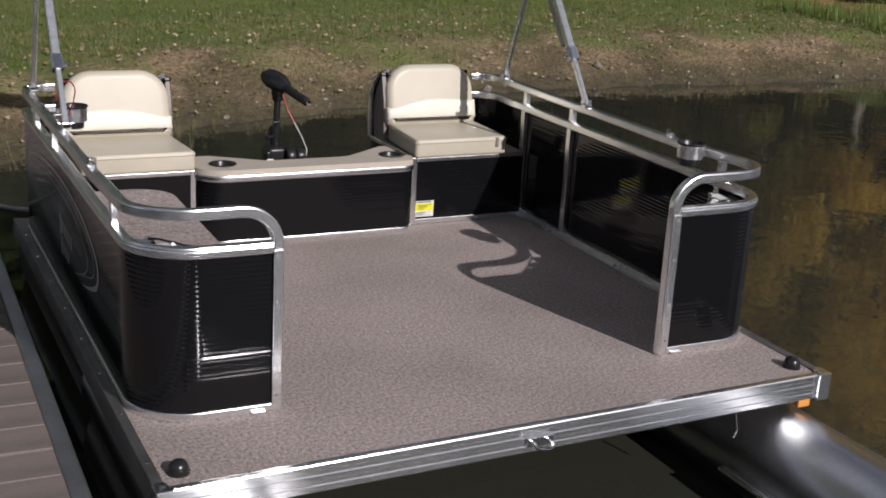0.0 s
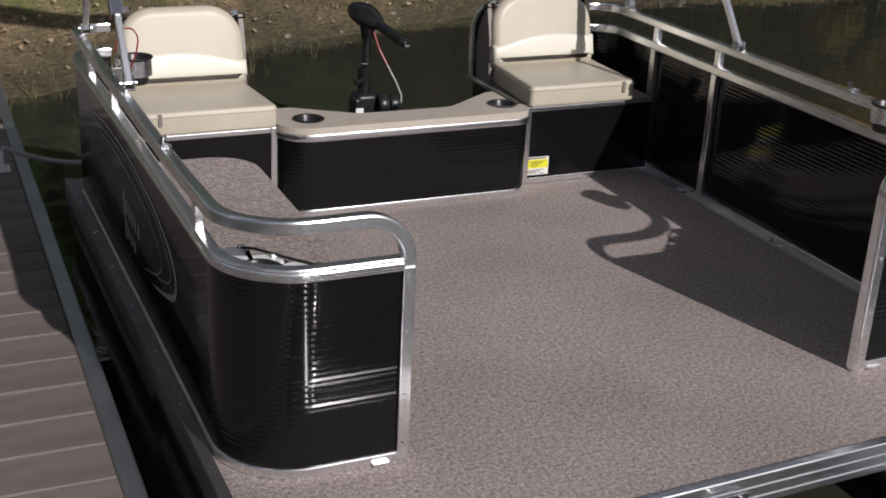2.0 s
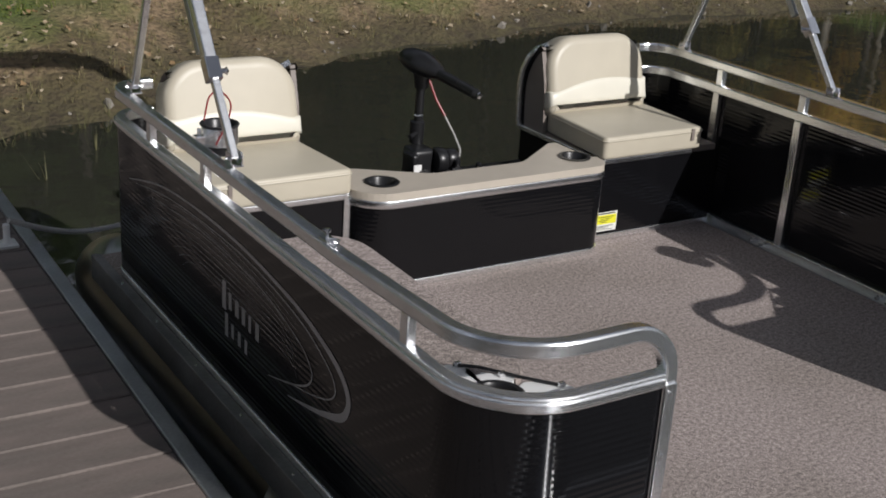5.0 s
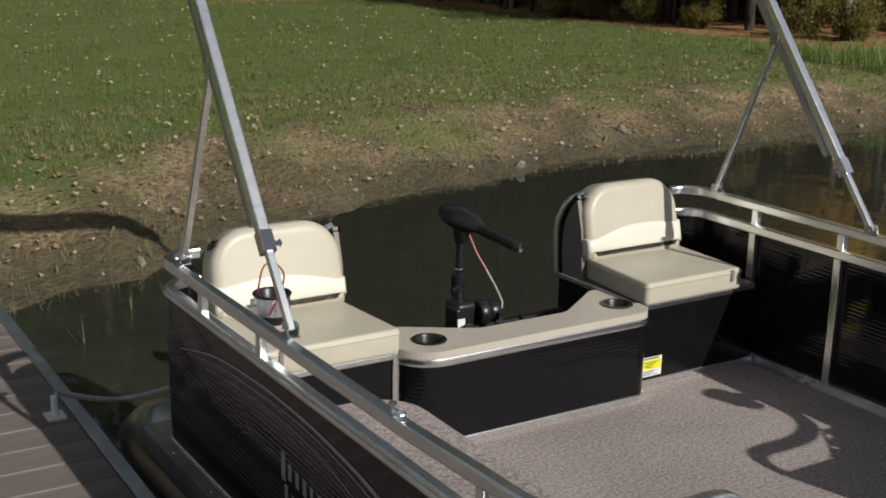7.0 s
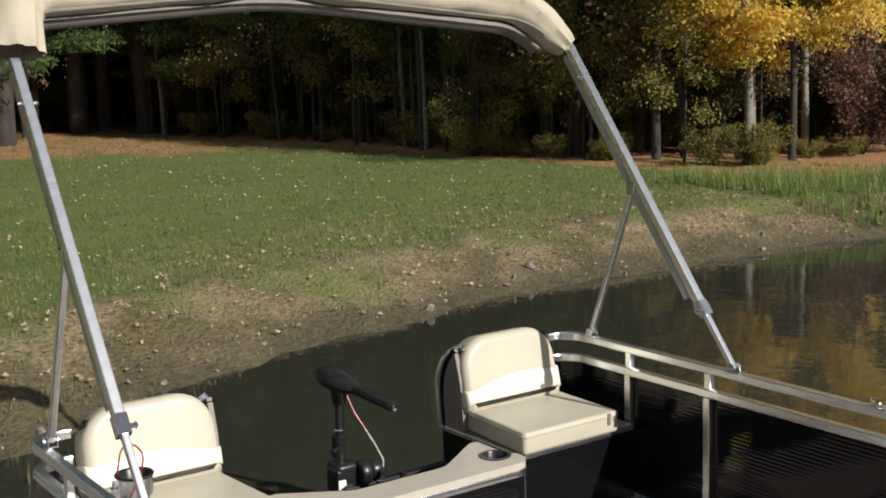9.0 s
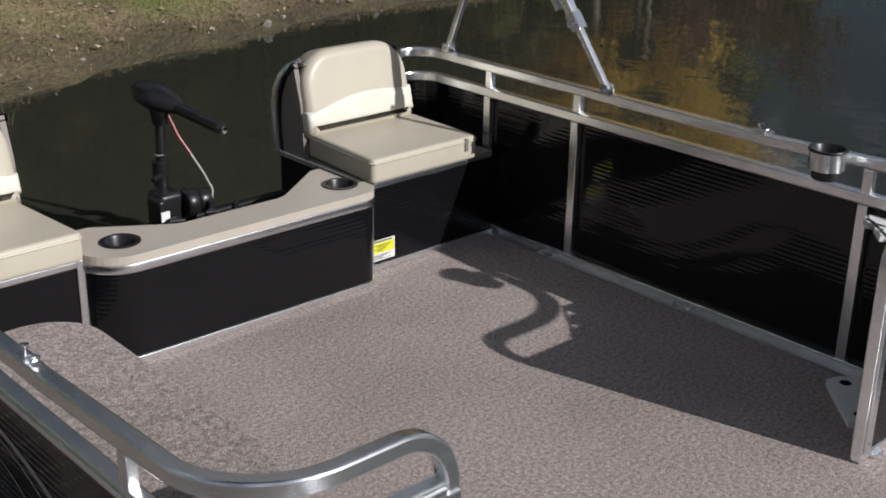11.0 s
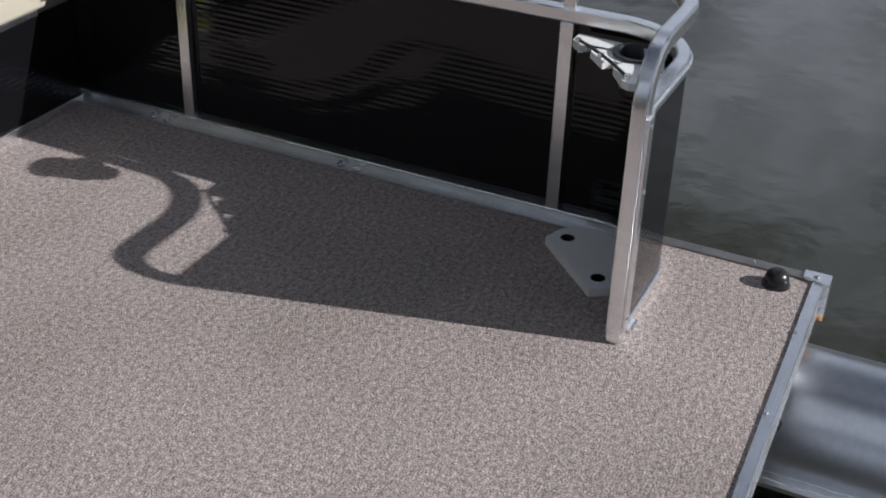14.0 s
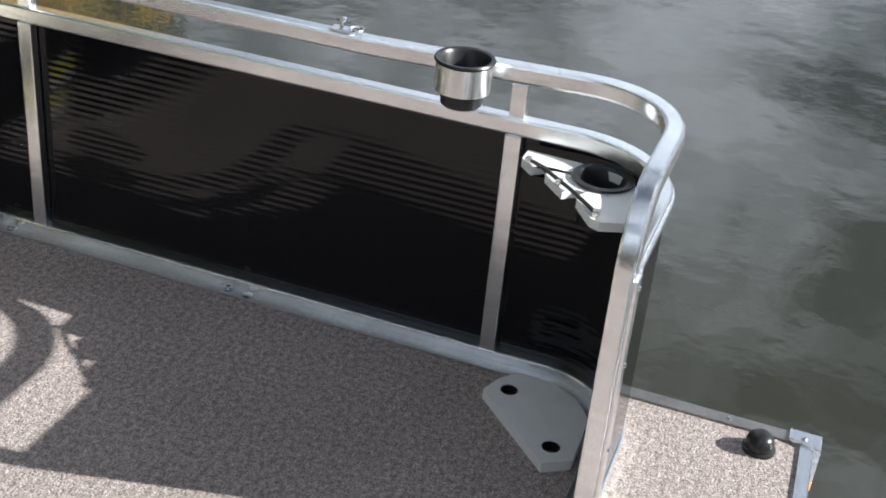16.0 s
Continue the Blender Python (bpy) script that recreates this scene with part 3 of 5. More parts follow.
# ---- stern seats and centre console ----
def stern_seat(s, label):
    X = lambda d: CX + s * d  # noqa: E731
    b = empty("bench_seat", (X(0.82), 2.5, 0.0), label, "boat seat", "stern seats")
    IN, OUT = 0.545, 1.165
    # carcass: front, inner side and top
    wpart("front_panel", box(X(IN + 0.02), 2.262, 0.03, X(OUT), 2.270, 0.322), BLACK, b, "gloss black front panel")
    wpart("side_panel", box(X(IN), 2.285, 0.03, X(IN + 0.008), 2.79, 0.322), BLACK, b)
    wpart("corner_moulding", box(X(IN - 0.006), 2.254, 0.004, X(IN + 0.022), 2.284, 0.345, 0.004), ALU, b)
    wpart("sill_moulding", box(X(IN + 0.022), 2.256, 0.004, X(OUT), 2.269, 0.030, 0.003), ALU, b)
    wpart("front_moulding", box(X(IN + 0.022), 2.250, 0.323, X(1.02), 2.272, 0.345, 0.004), ALU, b, "aluminium edge moulding")
    wpart("side_moulding", box(X(IN - 0.006), 2.284, 0.323, X(IN + 0.012), 2.80, 0.345, 0.004), ALU, b)
    wpart("seat_base", box(X(IN + 0.012), 2.272, 0.31, X(OUT), 2.79, 0.344), VINYL_GREY, b, "grey-brown vinyl base")
    # cushion with a slanted inner back corner
    o = rounded([(X(IN + 0.0), 2.235), (X(IN + 0.505), 2.235), (X(IN + 0.52), 2.66), (X(IN + 0.03), 2.66)], [0.02] * 4, 5)
    cushion = wpart("seat_cushion", slab(o, 0.346, 0.436, 0.016, 4), VINYL, b, "smooth beige vinyl cushion", True)
    seam = [(x + (X(IN + 0.26) - x) * -0.004, y + (2.45 - y) * -0.004, 0.42) for x, y in o]
    wpart("cushion_piping", sweep(seam, ring(0.0035, 6), closed=True), VINYL, b)
    wpart("cushion_strap", box(X(IN + 0.44), 2.229, 0.385, X(IN + 0.455), 2.236, 0.432, 0.001), VINYL_GREY, b)
    # backrest: beige pad with a cream wave along its lower half
    W0, W1 = X(IN + 0.012), X(IN + 0.515)
    lo, hi = min(W0, W1), max(W0, W1)

    def wave(x):
        t = (x - lo) / (hi - lo)
        return 0.555 + 0.022 * math.sin(math.pi * min(1, max(0, (t if s > 0 else 1 - t) * 1.15 - 0.1))) - 0.03 * ((1 - t if s > 0 else t) ** 3)

    def pad(outline, depth, bevel):
        bm = slab(outline, 0, depth, bevel, 4)
        lean = Matrix.Translation((0, 2.60, 0.43)) @ Matrix.Rotation(radians(-13), 4, "X") @ Matrix.Rotation(radians(90), 4, "X") @ Matrix.Translation((0, 0, -depth))
        bmesh.ops.transform(bm, matrix=lean, verts=bm.verts)
        return bm

    shape = rounded([(lo, 0.0), (hi, 0.0), (hi - 0.008, 0.315), (lo + 0.008, 0.315)], [0.02, 0.02, 0.14, 0.14], 10)
    wpart("backrest", pad(shape, 0.13, 0.040), VINYL, b, "beige vinyl backrest with rounded corners", True)
    m = 14
    band = [(lo - 0.003 + (hi - lo + 0.006) * i / m, 0.03) for i in range(m + 1)] + [(lo - 0.003 + (hi - lo + 0.006) * (m - i) / m, wave(lo + (hi - lo) * (m - i) / m) - 0.43) for i in range(m + 1)]
    bm = pad(band, 0.13, 0.030)
    bmesh.ops.translate(bm, verts=bm.verts, vec=(0, -0.005, 0.001))
    wpart("backrest_band", bm, VINYL_LIGHT, b, "cream vinyl band with a wavy top", True)
    # shell behind the backrest, edged in aluminium
    prof = [(2.795, 0.345), (2.805, 0.45), (2.805, 0.52), (2.793, 0.58), (2.765, 0.635), (2.735, 0.672), (2.70, 0.695)]
    bm = bmesh.new()
    rows = []
    for y, z in prof:
        rows.append([bm.verts.new((X(d), yy, zz)) for d in (IN, IN + 0.49) for yy, zz in ((y, z), (y - 0.022, z - 0.012))])
    for a, c in zip(rows, rows[1:]):
        for i, j in ((0, 2), (3, 1), (1, 0), (2, 3)):
            bm.faces.new((a[i], a[j], c[j], c[i]))
    bmesh.ops.recalc_face_normals(bm, faces=bm.faces[:])
    wpart("back_shell", bm, BLACK, b, "black curved back panel", True)
    cheek = [(2.64, 0.345)] + prof[:-1] + [(2.70, 0.69), (2.66, 0.55)]
    bm = bmesh.new()
    a = [bm.verts.new((X(IN + 0.004), y, z)) for y, z in cheek]
    c = [bm.verts.new((X(IN + 0.024), y, z)) for y, z in cheek]
    bm.faces.new(a); bm.faces.new(c[::-1])
    for i in range(len(a)):
        bm.faces.new((a[i], a[(i + 1) % len(a)], c[(i + 1) % len(a)], c[i]))
    bmesh.ops.recalc_face_normals(bm, faces=bm.faces[:])
    wpart("back_cheek", bm, VINYL_GREY, b)
    wpart("shell_edging", sweep([(X(IN - 0.004 + (0.0, 0.0, 0.0, 0.0, 0.0, 0.004, 0.016, 0.045)[i]), y, z) for i, (y, z) in enumerate([(2.795, 0.34)] + prof)], rect(0.020, 0.034, 0.004), up=(s, 0, 0)), ALU, b, "bent aluminium edging", True)
    return b


stern_seat(1, "beige cushioned bench seat on black base by starboard stern")
stern_seat(-1, "beige cushioned bench seat on black base by port stern")


def console():
    c = empty("centre_console", (CX, 2.25, 0.0), "low black console with beige top and two cup holders", "console")
    L, R = 0.245, 1.308
    front = fillet([(L, 2.40, 0), (L, 2.163, 0), (R, 2.163, 0), (R, 2.262, 0)], [0.13, 0.07], 10)
    wpart("front_panel", sweep([(p.x, p.y, 0.165) for p in front], [(0.004, 0.139), (-0.004, 0.139), (-0.004, -0.139), (0.004, -0.139)]), BLACK, c, "gloss black wrapped panel", True)
    wpart("sill_moulding", sweep([(p.x, p.y - 0.004, 0.014) for p in front], rect(0.014, 0.027, 0.004)), ALU, c, "", True)
    wpart("top_moulding", sweep([(p.x, p.y - 0.004, 0.318) for p in front], rect(0.018, 0.030, 0.006)), ALU, c, "bright aluminium edge moulding", True)
    wpart("back_panel", box(L + 0.06, 2.285, 0.03, R - 0.06, 2.292, 0.331), BLACK, c)
    half = rounded([(L - 0.006, 2.151), (CX, 2.151), (CX, 2.300), (0.60, 2.300), (0.36, 2.45), (L - 0.006, 2.45)], [0.135, 0, 0, 0.10, 0.03, 0.01], 10)
    other = rounded([(CX, 2.151), (R + 0.004, 2.151), (R + 0.004, 2.256), (R - 0.03, 2.262), (R - 0.03, 2.47), (1.24, 2.47), (1.00, 2.300), (CX, 2.300)], [0, 0.075, 0.0, 0.0, 0.01, 0.03, 0.10, 0], 10)
    for o, hole in ((half, (0.380, 2.275)), (other, (1.226, 2.280))):
        top = wpart("console_top", slab_holed(dense(o), hole, 0.052, 0.333, 0.360), TOP, c, "beige plastic top")
        cup = wpart("cup_holder", lathe([(0.0, -0.09), (0.040, -0.09), (0.047, 0.0), (0.0515, 0.001), (0.062, 0.002), (0.062, 0.005), (0.05, 0.0055), (0.046, 0.0), (0.038, -0.085), (0.0, -0.085)], (*hole, 0.360), 30), BLACK_PLASTIC, c, "black recessed cup holder", True)
    return c


console()

# warning label on the starboard seat front
lab = empty("warning_label", (1.40, 2.2595, 0.08), "yellow and white warning label stuck on black panel", "label")
wpart("sheet", box(1.340, 2.2605, 0.040, 1.458, 2.2620, 0.120), LABEL_WHITE, lab)
wpart("yellow_field", box(1.344, 2.2597, 0.070, 1.454, 2.2605, 0.108), YELLOW, lab)
wpart("text_bar", box(1.355, 2.2597, 0.1115, 1.445, 2.2605, 0.1165), INK, lab)
for k in range(4):
    wpart("text_bar", box(1.365 + 0.01 * (k % 2), 2.2590, 0.098 - 0.007 * k, 1.440 - 0.012 * k, 2.2597, 0.1005 - 0.007 * k), INK, lab)
for k in range(4):
    wpart("text_bar", box(1.348, 2.2597, 0.061 - 0.005 * k, 1.44 - 0.02 * (k % 3), 2.2605, 0.063 - 0.005 * k), INK, lab)


# ---- carpeted counter along the port fence ----
ct = empty("carpeted_counter", (-0.2, 1.3, 0.0), "carpet-covered storage counter along the port fence", "counter")
o = rounded([(-0.372, 0.80), (-0.03, 0.80), (0.012, 1.00), (0.022, 1.86), (-0.372, 1.86)], [0.02, 0.10, 0.12, 0.15, 0.02], 8)
wpart("top", slab(o, 0.352, 0.38, 0.006), CARPET_TRIM, ct, "tan carpeted lid")
o2 = rounded([(-0.368, 0.95), (-0.12, 0.95), (-0.10, 1.00), (-0.09, 1.82), (-0.368, 1.82)], [0.02, 0.05, 0.05, 0.10, 0.02], 6)
wpart("cabinet", slab(o2, 0.004, 0.351), BLACK, ct, "gloss black body")


# ---- rail accessories ----
def rail_cup(x, y, z, s):
    h = empty("rail_cup_holder", (x, y, z), "brushed metal cup holder with black liner clamped to rail", "cup holder", "rail cup holders")
    wpart("sleeve", lathe([(0.051, -0.062), (0.054, -0.060), (0.054, -0.006), (0.051, -0.004), (0.049, -0.02), (0.049, -0.05), (0.051, -0.062)], (x, y, z), 32), ALU, h, "brushed aluminium sleeve", True)
    wpart("liner", lathe([(0.0, -0.092), (0.036, -0.092), (0.040, -0.088), (0.042, -0.063), (0.0495, -0.061), (0.0495, -0.004), (0.058, -0.003), (0.059, 0.0), (0.057, 0.003), (0.050, 0.002), (0.045, -0.004), (0.038, -0.085), (0.0, -0.085)], (x, y, z), 32), BLACK_PLASTIC, h, "black plastic liner", True)
    wpart("clamp", box(x + s * 0.050, y - 0.016, z - 0.058, x + s * 0.078, y + 0.016, z - 0.030, 0.003), STEEL, h)
    wpart("clamp_bolt", lathe([(0.006, 0), (0.006, 0.02), (0, 0.022)], (x + s * 0.064, y, z - 0.03), 8), STEEL, h)
    return h


rail_cup(1.898, 0.828, 0.707, 1)
rail_cup(-0.318, 2.035, 0.700, -1)


def corner_tray(s, label):
    X = lambda d: CX + s * d  # noqa: E731
    t = empty("corner_tray", (X(1.1), 0.55, 0.50), label, "rod holder tray", "corner trays")
    hole = (X(1.115), 0.535)
    # outline with three rod notches on its inner edge
    pts = [(X(1.172), 0.70), (X(1.13), 0.70), (X(1.10), 0.672), (X(1.118), 0.652), (X(1.112), 0.636), (X(1.092), 0.634), (X(1.085), 0.640), (X(1.032), 0.592),
           (X(1.040), 0.585), (X(1.052), 0.570), (X(1.046), 0.553), (X(1.028), 0.562), (X(1.015), 0.560), (X(0.955), 0.520), (X(0.945), 0.50), (X(0.965), 0.455), (X(1.05), 0.453), (X(1.135), 0.478), (X(1.165), 0.55)]
    wpart("tray", slab_holed(dense(pts, 0.012), hole, 0.047, 0.506, 0.524), WHITE_PLASTIC, t, "white plastic tray with rod notches")
    wpart("cup_liner", lathe([(0.0, -0.09), (0.038, -0.09), (0.0465, 0.0), (0.060, 0.003), (0.060, 0.007), (0.048, 0.007), (0.044, 0.0), (0.036, -0.085), (0.0, -0.085)], (*hole, 0.524), 30), BLACK_PLASTIC, t, "black cup liner", True)
    wpart("retainer_cord", sweep([(X(1.125), 0.688, 0.528), (X(1.09), 0.648, 0.534), (X(1.03), 0.575, 0.531), (X(0.965), 0.508, 0.528)], ring(0.004, 8)), RUBBER, t, "black elastic cord", True)
    for d, y in ((1.118, 0.684), (1.055, 0.605), (0.968, 0.512)):
        wpart("cord_clip", box(X(d - 0.008), y - 0.006, 0.5245, X(d + 0.008), y + 0.006, 0.535, 0.002), STEEL, t)
    return t


corner_tray(1, "white plastic corner tray with cup and rod notches")
corner_tray(-1, "white plastic corner tray with cup and rod notches")

rb = empty("rod_base_plate", (1.8, 0.55, 0.0), "white plastic corner plate with two holes on carpet", "rod base")
for o, hole in (([(1.832, 0.690), (1.885, 0.672), (1.925, 0.64), (1.920, 0.56), (1.885, 0.50), (1.745, 0.6015)], (1.855, 0.640)),
                ([(1.745, 0.6015), (1.885, 0.50), (1.83, 0.462), (1.690, 0.458), (1.655, 0.510)], (1.712, 0.508))):
    o, hole = [(x + 0.012, y + 0.010) for x, y in o], (hole[0] + 0.012, hole[1] + 0.010)
    wpart("plate", slab_holed(dense(o, 0.012), hole, 0.019, 0.0005, 0.024), WHITE_PLASTIC, rb, "white plastic plate")
    # black cup added in each hole; its colour stands for the shade inside
    wpart("socket", lathe([(0.0, 0.0006), (0.0185, 0.0006), (0.0185, 0.0225), (0.017, 0.0225), (0.017, 0.002), (0.0, 0.002)], (*hole, 0.0), 20), BLACK_PLASTIC, rb, "black cup standing for the hole's shaded depth")

# ---- bimini top: folded canvas boot on aluminium bows ----
bt = empty("bimini_top", (CX, 2.3, 0.66), "folded tan canvas bimini top on aluminium bows", "canopy")
for s in (1, -1):
    X = lambda d: CX + s * d  # noqa: E731
    F = 1.19 if s < 0 else 1.175
    foot, slide, top = Vector((X(F), 1.73, 0.692)), Vector((X(F), 1.885, 0.895)), Vector((X(1.185 if s < 0 else 1.15), 2.64, 1.93))
    wpart("lower_leg", sweep([foot, slide.lerp(top, 0.12)], rect(0.022, 0.022, 0.003), up=(s, 0, 0)), ALU, bt)
    wpart("main_bow_leg", sweep([slide, top], rect(0.034, 0.034, 0.004), up=(s, 0, 0)), ALU, bt, "square aluminium bow leg")
    off = Vector((0, 0.034, -0.026))
    wpart("second_bow_leg", sweep([slide.lerp(top, 0.06) + off, slide.lerp(top, 0.98) + off * 0.9], rect(0.026, 0.026, 0.003), up=(s, 0, 0)), ALU_DULL, bt)
    wpart("slide_collar", sweep([slide - (top - slide) * 0.02, slide + (top - slide) * 0.03], rect(0.042, 0.042, 0.004), up=(s, 0, 0)), STEEL, bt)
    wpart("collar_knob", lathe([(0.008, 0), (0.008, 0.02), (0.012, 0.022), (0, 0.03)], slide + Vector((-s * 0.02, 0, 0)), 10, axis=(-s, 0, 0)), STEEL, bt)
    join = slide.lerp(top, 0.46) + off
    brace_foot = Vector((X(1.19), 2.555, 0.692))
    wpart("rear_brace", sweep([brace_foot, join], rect(0.022, 0.022, 0.003), up=(s, 0, 0)), ALU, bt)
    wpart("brace_joint", box(join.x - 0.02, join.y - 0.022, join.z - 0.02, join.x + 0.02, join.y + 0.022, join.z + 0.025, 0.005), STEEL, bt)
    hw = slide.lerp(top, 0.87)
    wpart("bow_pin", lathe([(0.007, -0.03), (0.007, 0.03), (0.012, 0.032), (0, 0.04)], hw, 8, axis=(-s, 0, 0)), STEEL, bt)
    wpart("bow_pin_ring", sweep([hw + Vector((-s * 0.04, 0.012 * math.cos(a), 0.012 * math.sin(a))) for a in np.linspace(0, 2 * math.pi, 12)[:-1]], ring(0.002, 6), closed=True), STEEL, bt)
    for p in (foot, brace_foot):
        wpart("foot_plate", box(p.x - 0.016, p.y - 0.03, 0.6735, p.x + 0.016, p.y + 0.03, 0.678, 0.001), STEEL, bt)
        for a in (-0.016, 0.016):
            wpart("foot_bracket", box(p.x + a - 0.002, p.y - 0.018, 0.678, p.x + a + 0.002, p.y + 0.018, 0.710, 0.001), STEEL, bt)
        wpart("foot_pin", lathe([(0.004, -0.026), (0.004, 0.026), (0, 0.028)], (p.x, p.y, 0.692), 8, axis=(1, 0, 0)), STEEL, bt)


def boot():
    """The gathered canvas: a sagging sleeve over the folded bows."""
    lean = Vector((0, 0.60, 0.80))
    spine = fillet([(CX - 1.165, 2.65, 1.955), (CX - 1.13, 2.76, 2.150), (CX - 0.17, 2.79, 2.225), (CX + 0.97, 2.76, 2.110), (CX + 1.155, 2.66, 1.925)], [0.13, 2.0, 0.26], 14)
    full = []
    for a, b in zip(spine, spine[1:]):
        m = max(1, int((b - a).length / 0.016))
        full += [a.lerp(b, i / m) for i in range(m)]
    full.append(spine[-1])
    bm = bmesh.new()
    rings, n = [], 36
    for i, p in enumerate(full):
        t = (full[min(i + 1, len(full) - 1)] - full[max(i - 1, 0)]).normalized()
        fwd = Vector((0, -0.80, 0.60))
        fwd = (fwd - t * fwd.dot(t)).normalized()
        up = t.cross(fwd).normalized()
        if up.z < 0 and abs(t.x) > 0.4:
            up = -up
        elif abs(t.x) <= 0.4 and up.x * (p.x - CX) < 0:
            up = -up
        u = abs(p.x - CX) / 1.19
        end = min(i, len(full) - 1 - i) * 0.016
        slim = 1 - 0.20 * min(1, max(0, (p.x - CX - 0.1) / 0.7))
        h = (0.050 + 0.045 * min(1, end / 0.14) ** 0.6) * slim
        if p.x < CX - 0.9:
            h = max(h, 0.088)
        scallop = 0.034 * math.exp(-((p.x - CX + 0.17) / 0.13) ** 2)
        d = (0.052 + 0.048 * min(1, end / 0.16) ** 0.6) * (0.5 + 0.5 * slim)
        row = []
        for k in range(n):
            a = 2 * math.pi * k / n
            ca, sa = math.cos(a), math.sin(a)
            wr = 0.005 * noise.noise((p.x * 6, a * 1.2, p.z * 6)) + 0.005 * abs(noise.noise((p.x * 22, a * 1.3, 4))) + 0.006 * math.exp(-end / 0.03) * math.sin(9 * a)
            for fx, fa, tilt, deep in ((0.02, -0.2, 0.10, 0.017), (-0.10, -0.3, -0.12, 0.012), (0.42, 0.1, 0.14, 0.008), (0.62, -0.1, 0.12, 0.010), (0.80, 0.5, 0.10, 0.012), (0.92, 0.2, 0.12, 0.008), (0.3, 0.3, 0.2, 0.006), (-0.5, 0.2, -0.1, 0.005), (-1.10, 0.0, 0.05, 0.014), (-1.04, -0.3, 0.08, 0.008)):
                da = (a - fa + math.pi) % (2 * math.pi) - math.pi
                wr -= deep * math.exp(-((p.x - CX - fx + tilt * da * 0.35) / 0.016) ** 2 - (da / 0.5) ** 2)
                wr += 0.5 * deep * math.exp(-((p.x - CX - fx - 0.03 + tilt * da * 0.35) / 0.02) ** 2 - (da / 0.6) ** 2)
            r_up = (h if sa > 0 else (h - scallop) * (0.90 + 0.10 * noise.noise((p.x * 3, 0, 7)))) + wr
            flat = 1.0 if sa > -0.5 else 0.8
            row.append(bm.verts.new(p + fwd * (ca * (d + wr) * flat) + up * (sa * r_up)))
        rings.append(row)
    for a, b in zip(rings, rings[1:]):
        for k in range(n):
            bm.faces.new((a[k], a[(k + 1) % n], b[(k + 1) % n], b[k]))
    bmesh.ops.recalc_face_normals(bm, faces=bm.faces[:])
    wpart("canvas_boot", bm, CANVAS, bt, "wrinkled tan canvas sleeve", True)
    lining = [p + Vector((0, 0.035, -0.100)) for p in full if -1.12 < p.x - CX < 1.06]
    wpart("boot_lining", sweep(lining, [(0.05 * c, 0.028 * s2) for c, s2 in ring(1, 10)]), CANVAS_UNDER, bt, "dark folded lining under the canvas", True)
    seam = [p + Vector((0, -0.075, -0.068)) for p in full if -1.10 < p.x - CX < 1.03]
    wpart("boot_seam", sweep(seam, ring(0.006, 8)), CANVAS_UNDER, bt)


boot()
lt = empty("stern_light", (0.60, 2.95, 0.3), "white all-round stern light on a thin pole", "navigation light")
wpart("pole", sweep([(0.60, 2.95, -0.08), (0.60, 2.95, 2.37)], ring(0.011, 10)), ALU, lt)
wpart("globe", lathe([(0.0, -0.02), (0.014, -0.02), (0.018, 0.0), (0.018, 0.035), (0.013, 0.05), (0.0, 0.055)], (0.60, 2.95, 2.39), 16), WHITE_PLASTIC, lt, "frosted white globe", True)
wpart("pole_bracket", box(0.57, 2.86, -0.08, 0.63, 2.965, -0.03, 0.004), ALU_DULL, lt)

# ---- electric trolling motor ----
mo = empty("trolling_motor", (0.76, 2.68, 0.25), "black electric trolling motor with tiller clamped to stern", "outboard motor")
wpart("shaft", sweep([(0.755, 2.69, -0.80), (0.786, 2.715, 0.63)], ring(0.017, 14)), BLACK_PLASTIC, mo, "", True)
bm = bmesh.new()
bmesh.ops.create_uvsphere(bm, u_segments=28, v_segments=18, radius=1)
for v in bm.verts:
    x, y, z = v.co
    v.co = Vector((0.058 * x * (1 - 0.30 * max(0, -y)), 0.125 * y, (0.052 if z > 0 else 0.040) * z * (1 - 0.25 * max(0, -y))))
bmesh.ops.transform(bm, matrix=Matrix.Translation((0.770, 2.685, 0.658)) @ Matrix.Rotation(radians(12), 4, "Z") @ Matrix.Rotation(radians(9), 4, "X"), verts=bm.verts)
wpart("motor_head", bm, BLACK_PLASTIC, mo, "rounded black control head", True)
wpart("head_collar", lathe([(0.026, -0.05), (0.034, 0.0), (0.036, 0.03), (0, 0.03)], (0.786, 2.712, 0.612), 18), BLACK_PLASTIC, mo, "", True)
wpart("tiller", sweep([(0.782, 2.62, 0.648), (0.796, 2.53, 0.636), (0.803, 2.475, 0.629)], ring(0.021, 12)), BLACK_PLASTIC, mo, "", True)
grip = [(0.016, 0.0), (0.020, 0.006)] + [(0.019 + (0.002 if k % 2 else 0), 0.012 + 0.008 * k) for k in range(12)] + [(0.015, 0.113), (0, 0.116)]
wpart("grip", lathe(grip, (0.802, 2.478, 0.630), 16, axis=(0.15, -1, -0.14)), RUBBER, mo, "ribbed black twist grip", True)
wpart("grip_end", lathe([(0.012, 0), (0.012, 0.006), (0, 0.008)], (0.819, 2.362, 0.614), 12, axis=(0.15, -1, -0.14)), STEEL, mo)
wpart("shaft_band", lathe([(0.0185, -0.004), (0.0195, 0), (0.0185, 0.004)], (0.777, 2.708, 0.455), 16), STEEL, mo)
wpart("depth_collar", lathe([(0.017, -0.055), (0.027, -0.05), (0.029, 0.0), (0.029, 0.035), (0.017, 0.04)], (0.773, 2.705, 0.395), 16), BLACK_PLASTIC, mo, "", True)
wpart("clamp_body", box(0.705, 2.60, 0.20, 0.80, 2.70, 0.345, 0.022, 4), BLACK_PLASTIC, mo, "black clamp bracket", True)
